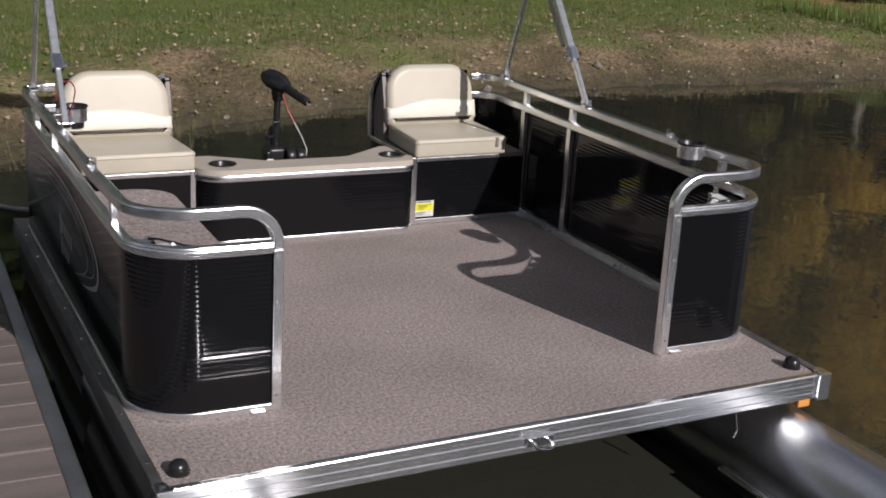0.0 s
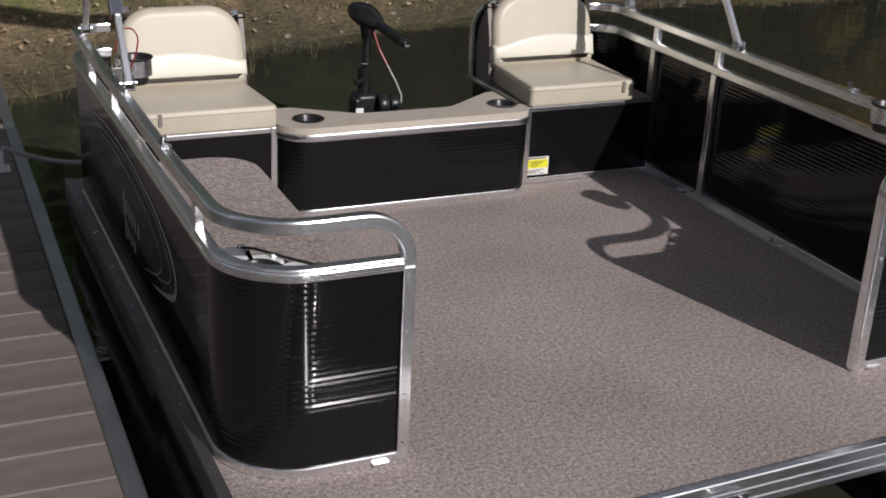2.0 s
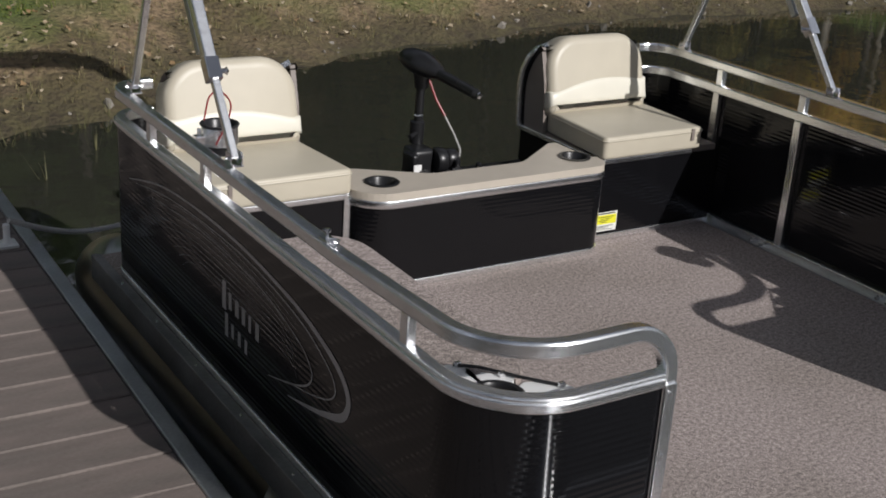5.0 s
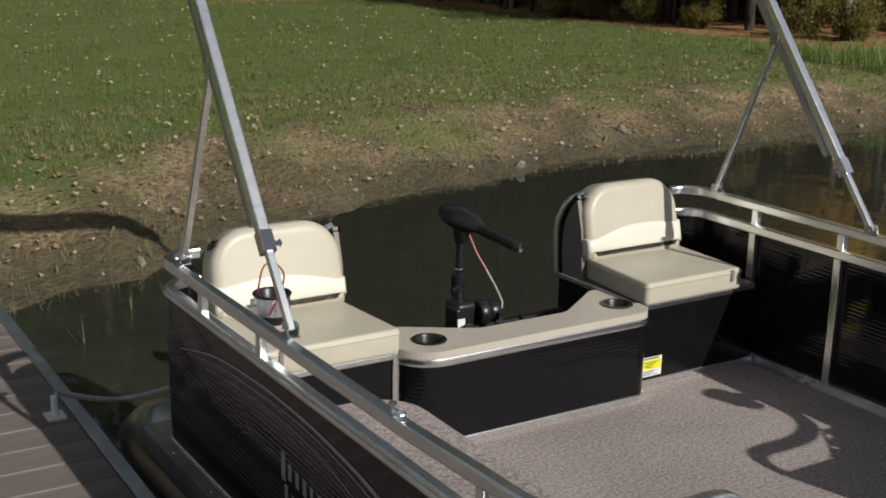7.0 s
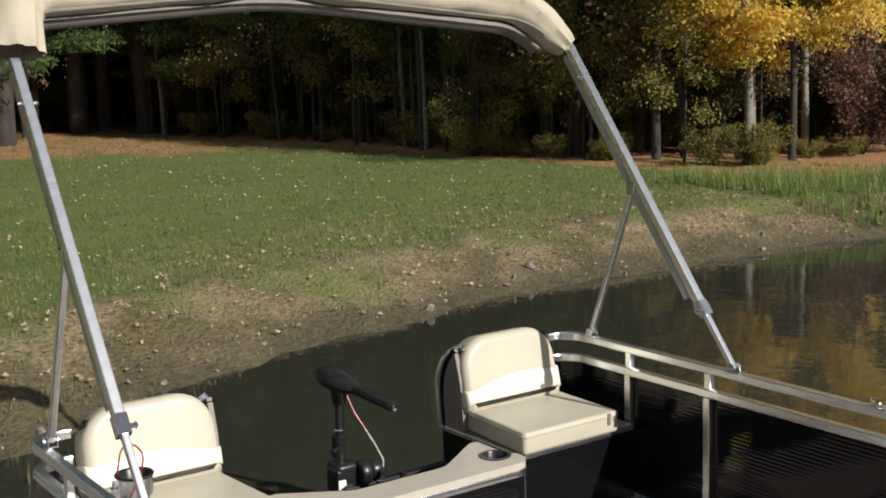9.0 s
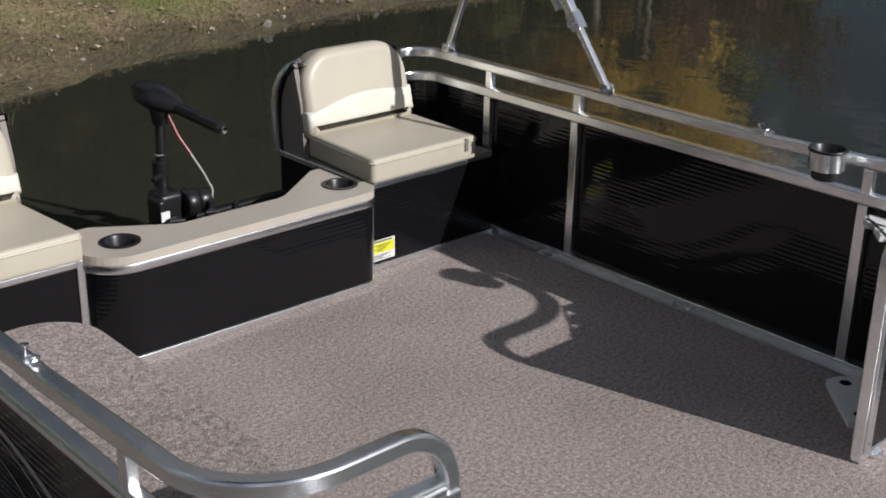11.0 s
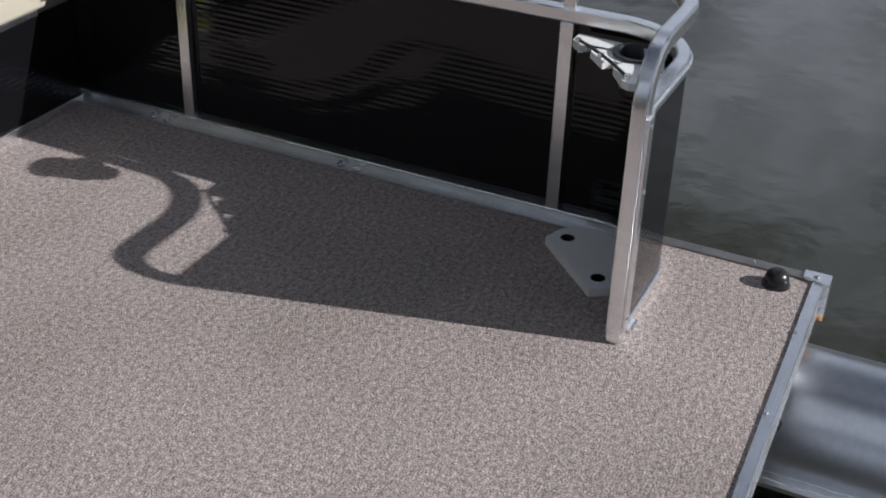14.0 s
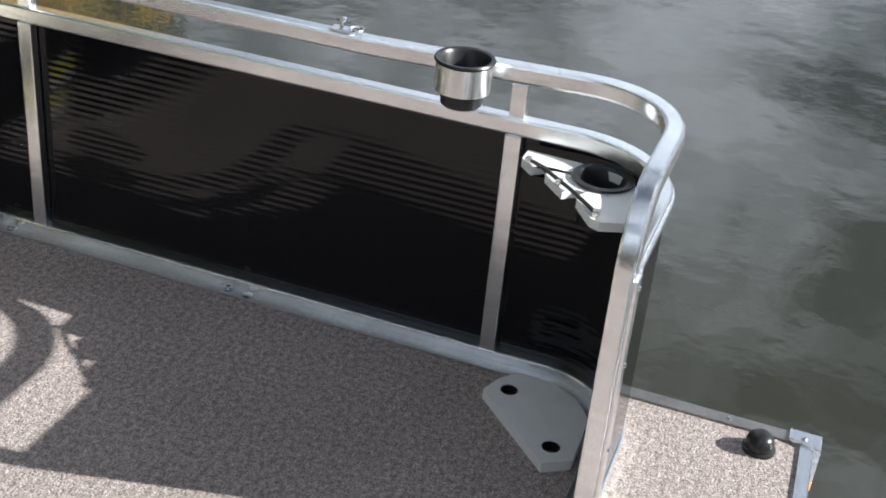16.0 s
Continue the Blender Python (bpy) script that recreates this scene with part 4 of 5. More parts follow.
wpart("clamp_side", box(0.685, 2.575, 0.24, 0.712, 2.66, 0.335, 0.010, 3), BLACK_PLASTIC, mo, "", True)
for x, r in ((0.815, 0.050), (0.868, 0.040)):
    wpart("clamp_hub", lathe([(0.0, -0.022), (r * 0.9, -0.022), (r, -0.014), (r, 0.014), (r * 0.9, 0.022), (0.0, 0.022)], (x, 2.60, 0.300), 22, axis=(1, 0, 0)), BLACK_PLASTIC, mo, "", True)
for x in (0.72, 0.86):
    wpart("clamp_screw", lathe([(0.007, 0), (0.007, 0.06), (0.018, 0.062), (0.018, 0.074), (0, 0.076)], (x, 2.60, 0.265), 12, axis=(0, -1, 0.1)), BLACK_PLASTIC, mo)
    wpart("screw_handle", sweep([(x - 0.03, 2.525, 0.28), (x + 0.03, 2.525, 0.272)], ring(0.006, 8)), BLACK_PLASTIC, mo)
wpart("clamp_tag", box(0.688, 2.570, 0.262, 0.722, 2.576, 0.298, 0.002), WHITE_PLASTIC, mo, "white tag on the clamp")
wpart("lock_lever", sweep([(0.765, 2.69, 0.39), (0.715, 2.66, 0.385)], ring(0.009, 8)), BLACK_PLASTIC, mo)
wpart("red_cable", sweep(fillet([(0.80, 2.68, 0.60), (0.812, 2.64, 0.53), (0.838, 2.61, 0.47)], [0.1], 6), ring(0.0045, 8)), RED, mo, "red power wire", True)
wpart("power_cable", sweep(fillet([(0.838, 2.61, 0.47), (0.872, 2.59, 0.40), (0.893, 2.57, 0.34), (0.885, 2.57, 0.27)], [0.08, 0.03], 6), ring(0.0035, 8)), ROPE, mo, "thin grey cable", True)
for y in (2.55, 2.49):
    wpart("cable_plug", lathe([(0.012, 0), (0.012, 0.02), (0.007, 0.024), (0, 0.024)], (0.87 + (2.55 - y), y, 0.285), 12), BLACK_PLASTIC, mo)

wl_ = empty("wire_loop", (-0.36, 1.95, 0.7), "loop of dark red wire by the port canopy leg", "wire")
wpart("wire", sweep(fillet([(-0.40, 1.95, 0.74), (-0.385, 1.955, 0.80), (-0.345, 1.985, 0.83), (-0.325, 1.925, 0.79), (-0.335, 1.93, 0.735), (-0.36, 1.96, 0.66)], [0.03, 0.025, 0.03, 0.03], 5), ring(0.0027, 8)), RED, wl_, "", True)

# ---- dock ----
DZ = -0.05


def dock():
    d = empty("dock", (-1.3, 3.0, WATER_Z), "weathered grey-brown plank dock with aluminium edge", "dock")
    tilt = 0.018
    y = -3.2
    me = None
    while y < 6.35:
        x1 = -0.685 + tilt * y
        if me is None:
            bm = box(-1.05, -0.086, -0.03, 0, 0.086, 0.0, 0.004, 1)
            b = part("plank", bm, DECKBOARD, d)
            me = b.data
        else:
            b = new("plank", me)
            b.parent = d
        b.location = Vector((x1, y, DZ + random.uniform(-0.0015, 0.0015))) - d.location
        b.rotation_euler = (0, 0, radians(random.uniform(-0.15, 0.15) - 1.0))
        y += 0.1785
    for x0, w, z0, z1, mat, label in ((-0.683, 0.055, -0.12, 0.004, ALU_DULL, "dull aluminium edge"), (-1.79, 0.055, -0.12, 0.004, ALU_DULL, "")):
        bm = sweep([(x0 + w / 2 + tilt * -3.3, -3.3, DZ + (z0 + z1) / 2), (x0 + w / 2 + tilt * 6.5, 6.5, DZ + (z0 + z1) / 2)], rect(w, z1 - z0, 0.006))
        wpart("edge_beam", bm, mat, d, label)
    for x in (-0.75, -1.72):
        for y in (-2.5, 0.6, 3.6, 6.2):
            wpart("pile", sweep([(x, y, -1.7), (x, y, DZ - 0.04)], ring(0.045, 14)), ALU_DULL, d)
    wpart("joist", box(-1.72, -3.2, -0.2, -0.72, 6.3, -0.085), WOOD_BEAM, d)
    return d


dk = dock()
rp = empty("dock_ramp", (-1.25, 7.3, -0.05), "pale grey ramp plate from dock to bank", "ramp")
wpart("plate", box(-1.80, 6.47, -0.052, -0.60, 8.4, -0.04, 0.004), ALU_DULL, rp)
wpart("sill", box(-1.80, 6.43, -0.20, -0.60, 6.468, -0.03, 0.004), WOOD_BEAM, rp)
ck = empty("dock_ring", (-0.69, 3.20, DZ), "white painted mooring ring bolted to dock edge", "mooring ring")
wpart("ring", sweep([(-0.69 + 0.030 * math.cos(a) * 0.8, 3.20 - 0.030 * math.cos(a) * 0.6, DZ + 0.115 + 0.036 * math.sin(a)) for a in np.linspace(0, 2 * math.pi, 24)[:-1]], ring(0.009, 8), closed=True), WHITE_PLASTIC, ck, "", True)
wpart("ring_stem", lathe([(0.020, 0.0), (0.020, 0.02), (0.013, 0.03), (0.013, 0.085), (0.0, 0.09)], (-0.69, 3.20, DZ), 14), WHITE_PLASTIC, ck, "", True)
wpart("ring_base", box(-0.725, 3.16, DZ + 0.0, -0.655, 3.24, DZ + 0.012, 0.003), WHITE_PLASTIC, ck)
line = empty("mooring_line", (-0.55, 3.2, -0.05), "slack grey mooring rope between dock and boat", "rope")
pts = [Vector((-0.68, 3.20, 0.05)).lerp(Vector((-0.16, 3.46, -0.125)), t) - Vector((0, 0, 0.04 * math.sin(math.pi * t))) for t in np.linspace(0, 1, 14)]
wpart("rope", sweep(pts, ring(0.011, 8)), ROPE, line, "", True)

# ---- grass, leaves and stones on the bank ----
rng = np.random.default_rng(4)


def stuff_mesh(name, verts, faces, mat, label, category, kind="stuff"):
    me = bpy.data.meshes.new(name)
    me.from_pydata(verts, [], faces)
    me.materials.append(mat)
    return tagged(new(name, me), label, category, kind=kind)


def leafy(name, a, b, trans=0.35, hue=0.02):
    """Leaves: a diffuse and translucent mix whose colour differs leaf by leaf."""
    m = bpy.data.materials.new(name)
    m.use_nodes = True
    n, l = m.node_tree.nodes, m.node_tree.links
    p = n["Principled BSDF"]
    ge = n.new("ShaderNodeNewGeometry")
    mx = n.new("ShaderNodeMixRGB")
    mx.inputs[1].default_value, mx.inputs[2].default_value = (*a, 1), (*b, 1)
    l.new(ge.outputs["Random Per Island"], mx.inputs[0])
    oi = n.new("ShaderNodeObjectInfo")
    mr = n.new("ShaderNodeMapRange"); mr.inputs[3].default_value, mr.inputs[4].default_value = 0.75, 1.25
    l.new(oi.outputs["Random"], mr.inputs[0])
    hs = n.new("ShaderNodeHueSaturation")
    l.new(mr.outputs[0], hs.inputs["Value"]); l.new(mx.outputs[0], hs.inputs["Color"])
    l.new(hs.outputs[0], p.inputs["Base Color"])
    p.inputs["Roughness"].default_value = 0.6
    tr = n.new("ShaderNodeBsdfTranslucent")
    l.new(hs.outputs[0], tr.inputs["Color"])
    ms = n.new("ShaderNodeMixShader"); ms.inputs[0].default_value = trans
    l.new(p.outputs[0], ms.inputs[1]); l.new(tr.outputs[0], ms.inputs[2])
    l.new(ms.outputs[0], n["Material Output"].inputs["Surface"])
    return m


GRASS = leafy("grass_blade", (0.095, 0.135, 0.018), (0.165, 0.19, 0.034), 0.3)
DRY = leafy("dry_grass", (0.30, 0.24, 0.13), (0.17, 0.17, 0.07), 0.25)
LEAF_FALLEN = leafy("fallen_leaf", (0.50, 0.42, 0.30), (0.28, 0.17, 0.07), 0.1)
STONE = material("bank_stone", (0.22, 0.20, 0.17), 0.9, var=0.25, var_scale=12, fine=0.15, fine_scale=60, bump=0.5, bump_scale=30, rand=0.35)
REED = leafy("reed_blade", (0.16, 0.17, 0.06), (0.25, 0.22, 0.11), 0.3)


def tufts(name, spots, per, height, width, mat, label):
    verts, faces = [], []
    for x, y, z, k in spots:
        for _ in range(per):
            a, r = rng.uniform(0, 6.28), rng.uniform(0, 0.05) * k
            h, w, b = height * k * rng.uniform(0.5, 1.2), width * rng.uniform(0.6, 1.3), rng.uniform(0.1, 0.7)
            px, py = x + r * math.cos(a), y + r * math.sin(a)
            c, s = math.cos(a + 1.57) * w, math.sin(a + 1.57) * w
            ex, ey = px + math.cos(a) * h * b, py + math.sin(a) * h * b
            i = len(verts)
            verts += [(px - c, py - s, z - 0.01), (px + c, py + s, z - 0.01), (ex, ey, z + h)]
            faces.append((i, i + 1, i + 2))
    return stuff_mesh(name, verts, faces, mat, label, "grass")


lawn, dry = [], []
while len(lawn) < 15000:
    x, e = rng.uniform(-4, 15), 1.6 + 22 * rng.random() ** 1.6
    y = shore_y(x) + e
    if y < wood_y(x) + 0.5:
        if e > 2.6 or rng.random() < 0.35:
            lawn.append((x, y, ground_z(x, y), rng.uniform(0.7, 1.4)))
while len(dry) < 5200:
    x, e = rng.uniform(-4, 15), 0.25 + 3.2 * rng.random()
    y = shore_y(x) + e
    if noise.noise((x * 0.9, y * 0.9, 5)) > -0.25:
        dry.append((x, y, ground_z(x, y), rng.uniform(0.5, 1.3)))
tufts("lawn_grass", lawn, 6, 0.055, 0.004, GRASS, "short green mown lawn grass")
tufts("bank_grass", dry, 6, 0.048, 0.004, DRY, "dry brown grass on the pond bank")
tall = []
while len(tall) < 1500:
    x = rng.uniform(11.2, 19)
    y = shore_y(x) + rng.uniform(0.3, 4.0)
    tall.append((x, y, ground_z(x, y), rng.uniform(0.6, 1.3)))
tufts("tall_grass", tall, 8, 0.28, 0.006, leafy("tall_grass_blade", (0.10, 0.20, 0.03), (0.24, 0.26, 0.08), 0.4), "tall bright green grass near the wood")
reeds = []
while len(reeds) < 34:
    x = rng.uniform(-0.5, 1.8)
    y = shore_y(x) - rng.uniform(-0.3, 0.9)
    reeds.append((x, y, max(ground_z(x, y), WATER_Z), rng.uniform(0.4, 0.9)))
tufts("reeds", reeds, 6, 0.24, 0.003, REED, "thin dry reeds standing at the water's edge")

verts, faces = [], []
for n_leaf in range(3600):
    x, e = rng.uniform(-4, 15), (0.2 + 18 * rng.random() ** 1.3 if n_leaf % 5 else 0.15 + 2.2 * rng.random())
    y = shore_y(x) + e
    z, a, r = ground_z(x, y) + 0.035, rng.uniform(0, 6.28), rng.uniform(0.010, 0.027)
    i = len(verts)
    for k in range(5):
        q = a + k * 1.2566
        verts.append((x + r * math.cos(q), y + r * math.sin(q), z + rng.uniform(-0.012, 0.02)))
    faces.append(tuple(range(i, i + 5)))
stuff_mesh("fallen_leaves", verts, faces, LEAF_FALLEN, "pale dry leaves scattered on the grass", "leaves")


def stones():
    bm = bmesh.new()
    for _ in range(45):
        x = rng.uniform(-4.5, 12)
        y = shore_y(x) + rng.uniform(-0.12, 0.75) * rng.random() + 0.05
        r = 0.015 + 0.05 * rng.random() ** 3
        m = Matrix.LocRotScale((x, y, ground_z(x, y) + r * 0.2), Euler(rng.uniform(0, 6, 3)), Vector((r, r * rng.uniform(0.6, 1), r * rng.uniform(0.4, 0.8))))
        made = bmesh.ops.create_icosphere(bm, subdivisions=1, radius=1, matrix=m)["verts"]
        for v in made:
            v.co += Vector(rng.uniform(-0.22, 0.22, 3)) * r
    me = bpy.data.meshes.new("stones")
    bm.to_mesh(me); bm.free()
    me.materials.append(STONE)
    tagged(new("bank_stones", me), "small grey stones along the water's edge", "stones", kind="stuff")


stones()

# ---- the wood behind the lawn ----
BARK = material("dark_bark", (0.045, 0.036, 0.03), 0.95, var=0.3, var_scale=6, fine=0.3, fine_scale=40, bump=1.0, bump_scale=20, stretch=(1, 1, 0.3))
BARK_PALE = material("pale_bark", (0.20, 0.18, 0.15), 0.9, var=0.3, var_scale=5, fine=0.2, fine_scale=30, bump=0.6, bump_scale=15, stretch=(1, 1, 2))
NEEDLE = leafy("pine_needles", (0.065, 0.12, 0.028), (0.15, 0.22, 0.06), 0.3)
LEAF_GREEN = leafy("green_leaf", (0.05, 0.08, 0.015), (0.15, 0.165, 0.035), 0.4)
LEAF_GOLD = leafy("golden_leaf", (0.72, 0.60, 0.07), (0.92, 0.58, 0.16), 0.5)
LEAF_TURN = leafy("turning_leaf", (0.10, 0.13, 0.025), (0.32, 0.24, 0.06), 0.4)
LEAF_RED = leafy("red_leaf", (0.16, 0.05, 0.05), (0.12, 0.09, 0.05), 0.35)
# darker leaf copy: the canopy's shade inside the wood is put into its colour
LEAF_DARK = leafy("shade_toned_leaf", (0.035, 0.045, 0.016), (0.085, 0.085, 0.03), 0.35)
LEAF_BROWN = leafy("brown_leaf", (0.20, 0.12, 0.06), (0.12, 0.12, 0.04), 0.35)


def leaf_cloud(centres, radii, count, size, flat=1.0, slim=0.5):
    """Many small leaves in uneven clumps."""
    c = np.asarray(centres, float)
    pick = rng.integers(0, len(c), count)
    d = rng.normal(size=(count, 3))
    d /= np.linalg.norm(d, axis=1)[:, None]
    d *= (rng.random(count) ** 0.5)[:, None] * np.asarray(radii)[pick][:, None]
    d[:, 2] *= flat
    p = c[pick] + d
    u = rng.normal(size=(count, 3)); u /= np.linalg.norm(u, axis=1)[:, None]
    v = np.cross(u, rng.normal(size=(count, 3))); v /= np.linalg.norm(v, axis=1)[:, None]
    s = size * rng.uniform(0.5, 1.3, count)[:, None]
    quad = np.stack([p - u * s, p - v * s * slim, p + u * s, p + v * s * slim], 1).reshape(-1, 3)
    return quad.tolist(), np.arange(count * 4).reshape(-1, 4).tolist()


def leaf_part(name, centres, radii, count, size, mat, parent, flat=1.0, label="", slim=0.5):
    v, f = leaf_cloud(centres, radii, count, size, flat, slim)
    me = bpy.data.meshes.new(name)
    me.from_pydata(v, [], f)
    me.materials.append(mat)
    ob = new(name, me)
    ob.parent = parent
    if label:
        ob["label"] = label
    return ob


def limb(bm, path, r0, r1, n=7):
    path = [Vector(p) for p in path]
    rings = []
    for i, p in enumerate(path):
        t = (path[min(i + 1, len(path) - 1)] - path[max(i - 1, 0)]).normalized()
        a = t.orthogonal().normalized()
        b = t.cross(a)
        r = r0 + (r1 - r0) * i / (len(path) - 1)
        rings.append([bm.verts.new(p + (a * math.cos(6.2832 * k / n) + b * math.sin(6.2832 * k / n)) * r) for k in range(n)])
    for p, q in zip(rings, rings[1:]):
        # match the nearest vertices so that the tube does not twist
        j = min(range(n), key=lambda m: (q[m].co - p[0].co).length)
        sgn = 1 if (q[(j + 1) % n].co - p[1].co).length < (q[j - 1].co - p[1].co).length else -1
        for k in range(n):
            bm.faces.new((p[k], p[(k + 1) % n], q[(j + sgn * (k + 1)) % n], q[(j + sgn * k) % n]))


def tree(name, label, height, girth, bark, leaf, low, spread, leaves, size, pine=False, seed=1, split=False):
    """A tapered trunk with limbs and a crown of many small leaves."""
    global rng
    keep, rng = rng, np.random.default_rng(seed)
    t = tagged(new(name), label, "tree", "trees of the wood")
    bm = bmesh.new()
    bend = rng.uniform(-0.25, 0.25, 2)
    at = lambda h: Vector((bend[0] * (h / height) ** 2 * 2 + 0.05 * math.sin(h * 1.1 + seed), bend[1] * (h / height) ** 2 * 2, h))  # noqa: E731
    limb(bm, [at(h) for h in np.linspace(-0.3, height * 0.95, 12)], girth, girth * 0.15, 9)
    cs, rs = [], []
    count = 46 if pine else 22
    for k in range(count):
        h = low + (height - low) * (k + rng.random()) / count
        a = rng.uniform(0, 6.28)
        reach = spread * (1.05 - 0.85 * (h - low) / (height - low)) * rng.uniform(0.7, 1.1) if pine else spread * math.sin(math.pi * (0.25 + 0.7 * (h - low) / (height - low))) * rng.uniform(0.6, 1.1)
        p0 = at(h)
        p2 = p0 + Vector((math.cos(a) * reach, math.sin(a) * reach, (-0.05 if pine else 0.45) * reach))
        p1 = p0.lerp(p2, 0.5) + Vector((0, 0, 0.10 * reach))
        if split:
            lb = bmesh.new()
            limb(lb, [p0, p1, p2], girth * 0.22, girth * 0.05, 5)
            part("limb", lb, bark, t, "", True)
        else:
            limb(bm, [p0, p1, p2], girth * 0.22, girth * 0.05, 5)
        for w in (0.45, 0.72, 1.0):
            cs.append(tuple(p0.lerp(p2, w) + Vector(rng.uniform(-0.15, 0.15, 3))))
            rs.append((0.28 + 0.22 * reach * w * 0.8) * rng.uniform(0.7, 1.2))
    me = bpy.data.meshes.new("trunk")
    bm.to_mesh(me); bm.free()
    me.materials.append(bark)
    me.polygons.foreach_set("use_smooth", [True] * len(me.polygons))
    tr = new("trunk", me)
    tr.parent = t
    leaf_part("crown", cs, rs, leaves, size, leaf, t, 0.38 if pine else 0.8, slim=0.16 if pine else 0.5)
    rng = keep
    return t


def shrub(name, label, height, width, leaves, size, leaf, seed):
    global rng
    keep, rng = rng, np.random.default_rng(seed)
    t = tagged(new(name), label, "shrub", "undergrowth")
    bm = bmesh.new()
    cs, rs = [], []
    for k in range(9):
        a, r = rng.uniform(0, 6.28), rng.uniform(0.2, 1) * width
        tip = Vector((math.cos(a) * r, math.sin(a) * r, height * rng.uniform(0.5, 1.0)))
        limb(bm, [Vector((0, 0, -0.1)), tip * 0.5 + Vector((0, 0, 0.1)), tip], 0.025, 0.006, 4)
        for w in (0.35, 0.65, 1.0):
            cs.append(tuple(tip * w)); rs.append(rng.uniform(0.2, 0.38) * width)
    me = bpy.data.meshes.new("stem")
    bm.to_mesh(me); bm.free()
    me.materials.append(BARK)
    new("stem", me).parent = t
    leaf_part("foliage", cs, rs, leaves, size, leaf, t, 0.9)
    rng = keep
    return t


def stand(x, y):
    return ground_z(max(-40, min(40, x)), y)


KINDS = {
    "pine": tree("pine_tree", "dark green pine tree with bare lower trunk", 11, 0.20, BARK, NEEDLE, 2.3, 2.9, 42000, 0.085, True, 3),
    "pine2": tree("pine_tree", "dark green pine tree with bare lower trunk", 13, 0.25, BARK, NEEDLE, 1.5, 3.4, 46000, 0.09, True, 5),
    "slim": tree("slim_tree", "slim dark woodland tree with thin green leaves", 10, 0.075, BARK, LEAF_GREEN, 2.4, 1.5, 10000, 0.05, False, 7),
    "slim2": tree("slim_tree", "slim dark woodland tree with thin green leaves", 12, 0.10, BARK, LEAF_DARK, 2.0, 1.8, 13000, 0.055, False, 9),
    "pale": tree("birch_tree", "pale-barked tree with sparse green leaves", 11, 0.06, BARK_PALE, LEAF_GREEN, 3.4, 1.5, 6000, 0.05, False, 11),
    "gold": tree("golden_maple", "maple tree with bright golden autumn leaves", 8, 0.085, BARK_PALE, LEAF_GOLD, 1.5, 2.6, 26000, 0.05, False, 13, True),
    "gold2": tree("golden_maple", "maple tree turning gold with green inner leaves", 8, 0.10, BARK, LEAF_GOLD, 1.6, 2.4, 18000, 0.048, False, 23, True),
    "pale2": tree("young_tree", "young tree with thin yellow-green leaves", 6, 0.04, BARK, LEAF_TURN, 0.8, 1.3, 6500, 0.042, False, 29),
    "brown": tree("brown_tree", "small tree with thin brown autumn leaves", 6, 0.045, BARK, LEAF_BROWN, 1.0, 1.4, 6000, 0.042, False, 31),
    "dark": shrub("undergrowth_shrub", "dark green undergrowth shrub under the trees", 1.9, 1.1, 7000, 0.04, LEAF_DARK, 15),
    "green": shrub("green_shrub", "leafy green shrub at the wood's edge", 1.1, 0.9, 5000, 0.035, LEAF_TURN, 17),
    "red": shrub("red_shrub", "purple-red autumn shrub beside the pond", 2.6, 1.4, 8000, 0.045, LEAF_RED, 19),
}
used = set()


def plant(kind, x, y, turn=None, scale=1.0):
    ob = KINDS[kind]
    turn = random.uniform(0, 360) if turn is None else turn
    m = pose(x, y, stand(x, y), 0, 0, turn) @ Matrix.Scale(scale, 4)
    if kind not in used:
        used.add(kind)
        ob.matrix_basis = m
        return ob
    base = KINDS[kind]
    c = copy_thing(base, pose(x, y, stand(x, y), 0, 0, turn))
    c.scale = (scale,) * 3
    return c


random.seed(21)


def edge_point(u, back):
    """A place along the wood's edge (u from 0 at the open end to 1 by the pond), set back into the wood."""
    run = [p for p in WOOD if -13 < p[0] < 17]
    lengths = [math.dist(p, q) for p, q in zip(run, run[1:])]
    d = u * sum(lengths)
    for p, q, w in zip(run, run[1:], lengths):
        if d <= w:
            break
        d -= w
    x, y = p[0] + (q[0] - p[0]) * d / w, p[1] + (q[1] - p[1]) * d / w
    r = math.hypot(x + 1.6, y + 1.5)
    return x + (x + 1.6) / r * back, y + (y + 1.5) / r * back


# the large pines on the lawn's far edge, then the wood row behind row
for x, y, turn, scale in ((6.3, 26.4, 20, 1.0), (9.9, 27.4, 170, 1.0), (8.7, 28.6, 250, 1.0), (3.6, 29.6, 80, 1.05), (0.5, 30.6, 200, 1.0), (11.9, 25.2, 300, 0.9)):
    plant("pine2", x, y, turn, scale)
for x, y, turn in ((4.9, 31.5, 10), (7.6, 32.0, 140), (11.2, 30.0, 60), (-3.5, 32.0, 10), (-8.0, 33.5, 70), (13.2, 23.2, 190), (13.6, 19.6, 30)):
    plant("pine", x, y, turn)
for x, y, turn, scale in ((14.2, 12.35, 0, 0.95), (14.6, 12.55, 140, 1.0), (16.0, 12.6, 60, 0.9)):
    plant("gold", x, y, turn, scale)
for x, y, turn, scale in ((15.3, 14.0, 200, 1.0), (16.6, 13.6, 300, 1.0), (17.8, 14.4, 90, 1.0), (13.5, 13.7, 20, 0.85)):
    plant("gold2", x, y, turn, scale)
for x, y, turn in ((13.0, 15.2, 50),):
    plant("slim2", x, y, turn, 0.9)
for x, y, turn in ((13.2, 14.6, 0), (12.6, 16.8, 80), (14.0, 13.6, 150)):
    plant("brown", x, y, turn, 1.3)
plant("green", 14.0, 11.9, 0, 0.6)
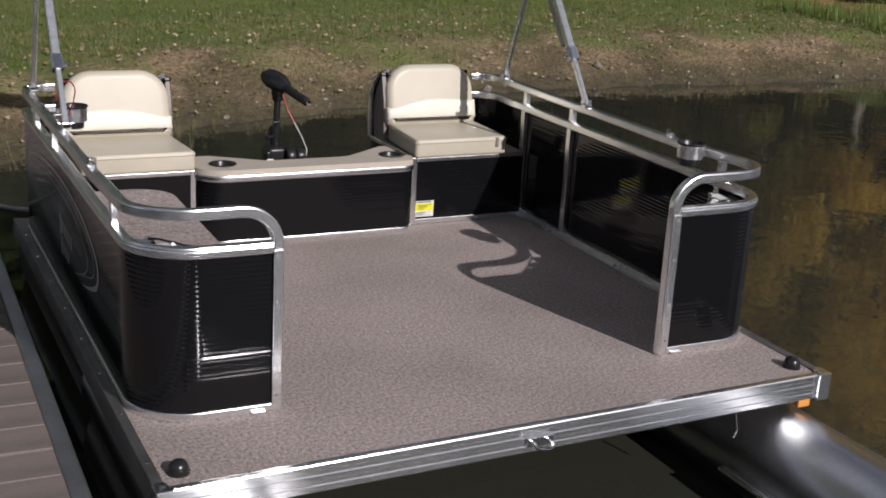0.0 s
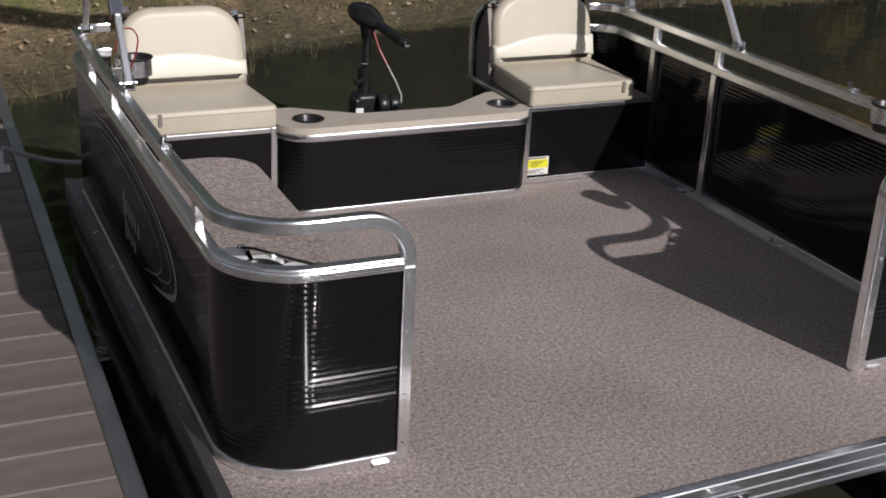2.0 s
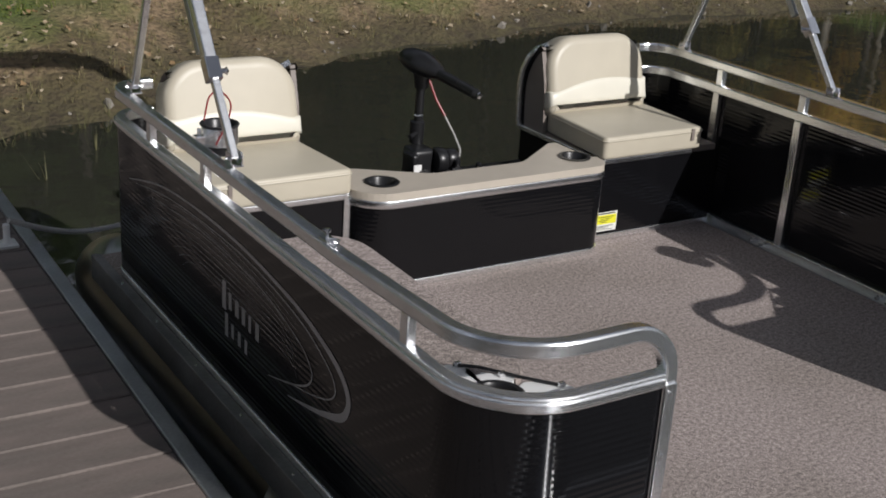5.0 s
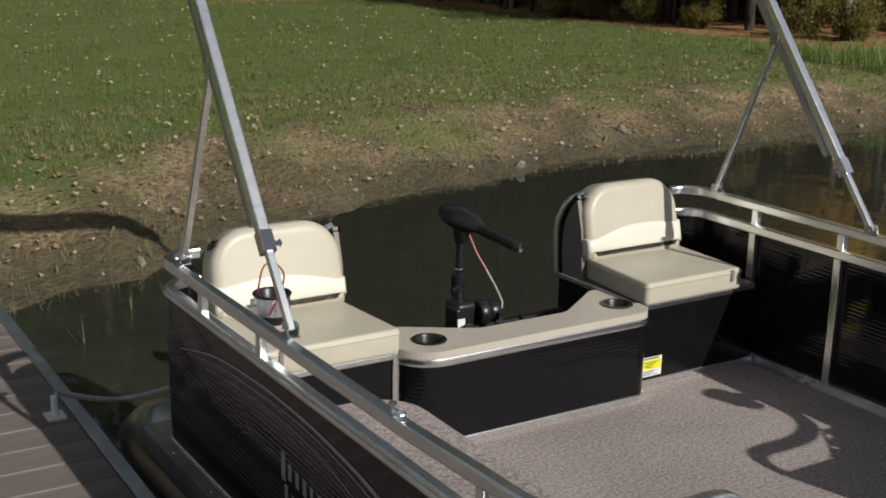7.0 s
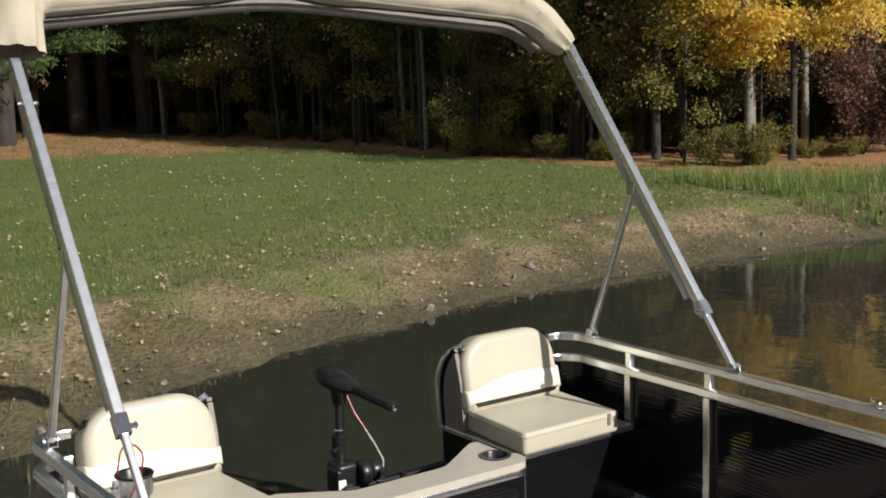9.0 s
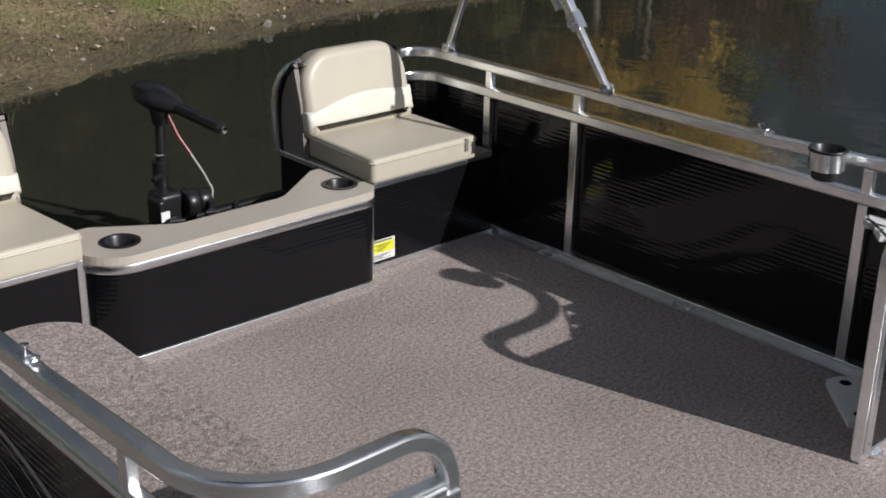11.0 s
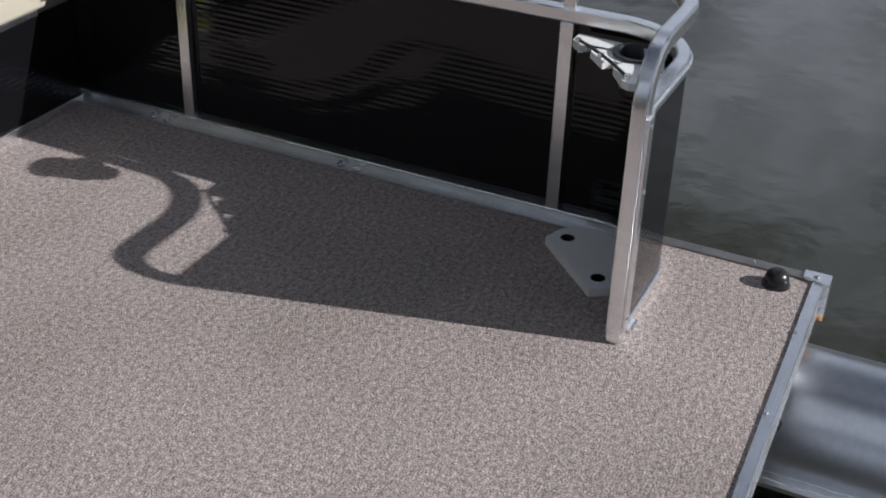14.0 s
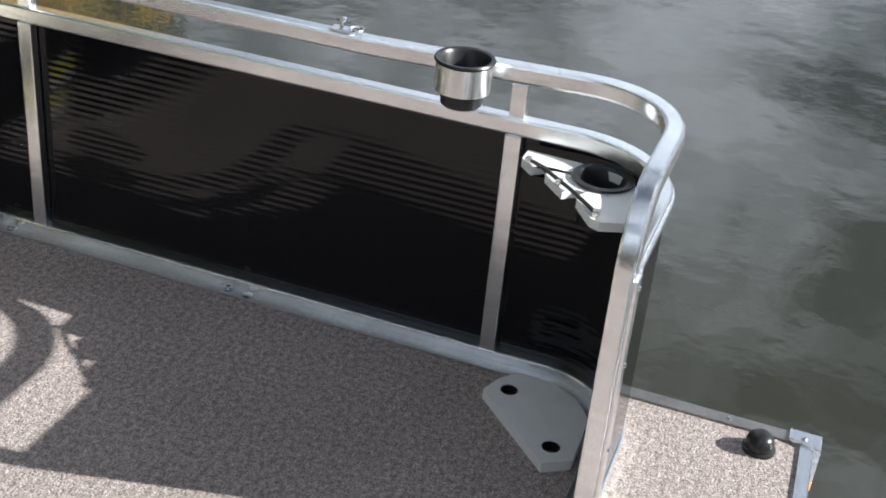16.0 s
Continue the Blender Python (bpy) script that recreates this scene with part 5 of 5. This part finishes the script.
for x, y, turn, scale in ((17.5, 11.9, 0, 1.0), (18.9, 12.5, 120, 1.2), (20.4, 13.8, 220, 1.2), (16.6, 11.9, 40, 0.7)):
    plant("red", x, y, turn, scale)
for k in range(110):
    x, y = edge_point((k + random.random()) / 110, random.uniform(1.0, 9.0))
    plant(random.choice(("slim", "slim2", "slim2", "slim", "slim2", "pine")), x, y, None, random.uniform(0.8, 1.2))
for k in range(64):
    x, y = edge_point((k + random.random()) / 64, random.uniform(2.0, 8.0))
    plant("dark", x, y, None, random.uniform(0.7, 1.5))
for k in range(30):
    x, y = edge_point(0.55 + 0.32 * (k + random.random()) / 30, random.uniform(0.2, 1.6))
    plant(random.choice(("pale2", "slim", "brown", "slim")), x, y, None, random.uniform(0.6, 1.05))
for k in range(26):
    x, y = edge_point(0.56 + 0.40 * k / 26, random.uniform(0.3, 2.8))
    plant(random.choice(("pale2", "slim", "brown", "pale", "pale2")), x, y, None, random.uniform(0.6, 1.0))
for k in range(24):
    x, y = edge_point(0.58 + 0.40 * (k + random.random()) / 24, 2.6 * random.random() ** 1.5)
    plant("green", x, y, None, 0.25 + 0.75 * random.random() ** 2)
for x, y in ((16.2, 15.0), (17.6, 15.4), (19.0, 15.6), (20.6, 16.6), (18.2, 17.0), (21.8, 17.8), (22.8, 18.6)):
    plant("dark", x, y, None, random.uniform(1.3, 1.9))
# out-of-view pines, added on the left bank to darken the port side's reflections
for x, y in ((-4.6, 9.6), (-6.5, 9.2), (-8.4, 10.4), (-10.5, 9.8), (-6.8, 12.4), (-9.4, 13.5), (-13, 10.5), (-12, 14)):
    plant("pine", x, y, None, random.uniform(0.9, 1.2))
# deep wood that closes the view, and unseen far woods added all round the pond
cs, rs = [], []
for k in range(900):
    x, y = edge_point(rng.random(), rng.uniform(8, 18))
    if 5.5 < x < 7.6 and y > 33 and k % 4:
        continue
    cs.append((x, y, 12 * rng.random() ** 1.2)); rs.append(rng.uniform(1.2, 2.4))
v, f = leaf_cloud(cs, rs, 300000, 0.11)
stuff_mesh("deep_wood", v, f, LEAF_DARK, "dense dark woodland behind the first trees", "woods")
cs, rs = [], []
for k in range(420):
    a = rng.uniform(0, 2 * math.pi)
    if 0.15 < a < 2.6:
        continue
    d = rng.uniform(70, 95)
    cs.append((d * math.cos(a), d * math.sin(a), rng.uniform(0, 11))); rs.append(rng.uniform(3, 5))
v, f = leaf_cloud(cs, rs, 40000, 0.7)
stuff_mesh("far_wood", v, f, LEAF_GREEN, "unseen far tree line added to close the horizon", "woods")


# ---- far drive with a parked car, beyond the gap in the wood ----
GRAVEL = material("pale_gravel", (0.42, 0.40, 0.37), 0.95, var=0.15, var_scale=3, fine=0.2, fine_scale=30)
bm = bmesh.new()
z0 = ground_z(9.0, 52.0) + 0.06
vs = [bm.verts.new(p) for p in ((2.0, 47.0, z0 - 0.05), (13.0, 45.5, z0 - 0.05), (16.0, 58.0, z0 + 0.05), (4.0, 60.0, z0 + 0.05))]
bm.faces.new(vs)
tagged(part("drive", bm, GRAVEL), "pale gravel drive beyond the trees", "drive", kind="structure")
CAR = material("silver_white_paint", (0.75, 0.76, 0.78), 0.25, 0.2, var=0.03, coat=0.6)
GLASS_DARK = material("dark_car_glass", (0.02, 0.025, 0.03), 0.08)


def car(x, y, turn):
    c = empty("parked_car", (0, 0, 0), "pale silver car parked on the far drive", "car")
    side = [(-2.1, 0.35), (-2.15, 0.70), (-1.95, 0.85), (-1.15, 0.92), (-0.55, 1.38), (0.85, 1.40), (1.45, 0.98), (2.0, 0.90), (2.15, 0.65), (2.1, 0.35)]
    bm = bmesh.new()
    for sgn in (-0.85, 0.85):
        [bm.verts.new((px, sgn * (0.85 if pz > 1.2 else 1.0), pz)) for px, pz in side]
    bm.verts.ensure_lookup_table()
    n = len(side)
    bm.faces.new(bm.verts[:n]); bm.faces.new(bm.verts[n:][::-1])
    for i in range(n):
        bm.faces.new((bm.verts[i], bm.verts[(i + 1) % n], bm.verts[n + (i + 1) % n], bm.verts[n + i]))
    bmesh.ops.recalc_face_normals(bm, faces=bm.faces[:])
    bmesh.ops.bevel(bm, geom=bm.edges[:], offset=0.05, segments=2, affect="EDGES")
    part("body", bm, CAR, c, "", True)
    for sgn in (-1, 1):
        bm = bmesh.new()
        bm.faces.new([bm.verts.new((px, sgn * (0.845 - 0.12 * (pz - 0.92) / 0.46), pz)) for px, pz in ((-0.95, 0.97), (-0.5, 1.30), (0.75, 1.32), (1.15, 1.0))])
        bmesh.ops.solidify(bm, geom=bm.faces[:], thickness=0.02)
        part("side_window", bm, GLASS_DARK, c)
        for px in (-1.35, 1.35):
            w = part("wheel", lathe([(0.0, -0.1), (0.22, -0.1), (0.32, -0.08), (0.33, 0.0), (0.32, 0.08), (0.22, 0.1), (0.0, 0.1)], (px, sgn * 0.80, 0.33), 20, axis=(0, 1, 0)), RUBBER, c, "", True)
            part("rim", lathe([(0.0, -0.105), (0.19, -0.105), (0.20, 0.0), (0.19, 0.105), (0.0, 0.105)], (px, sgn * 0.80, 0.33), 16, axis=(0, 1, 0)), STEEL, w)
    c.matrix_basis = pose(x, y, z0, 0, 0, turn)


car(8.6, 52.0, 20)
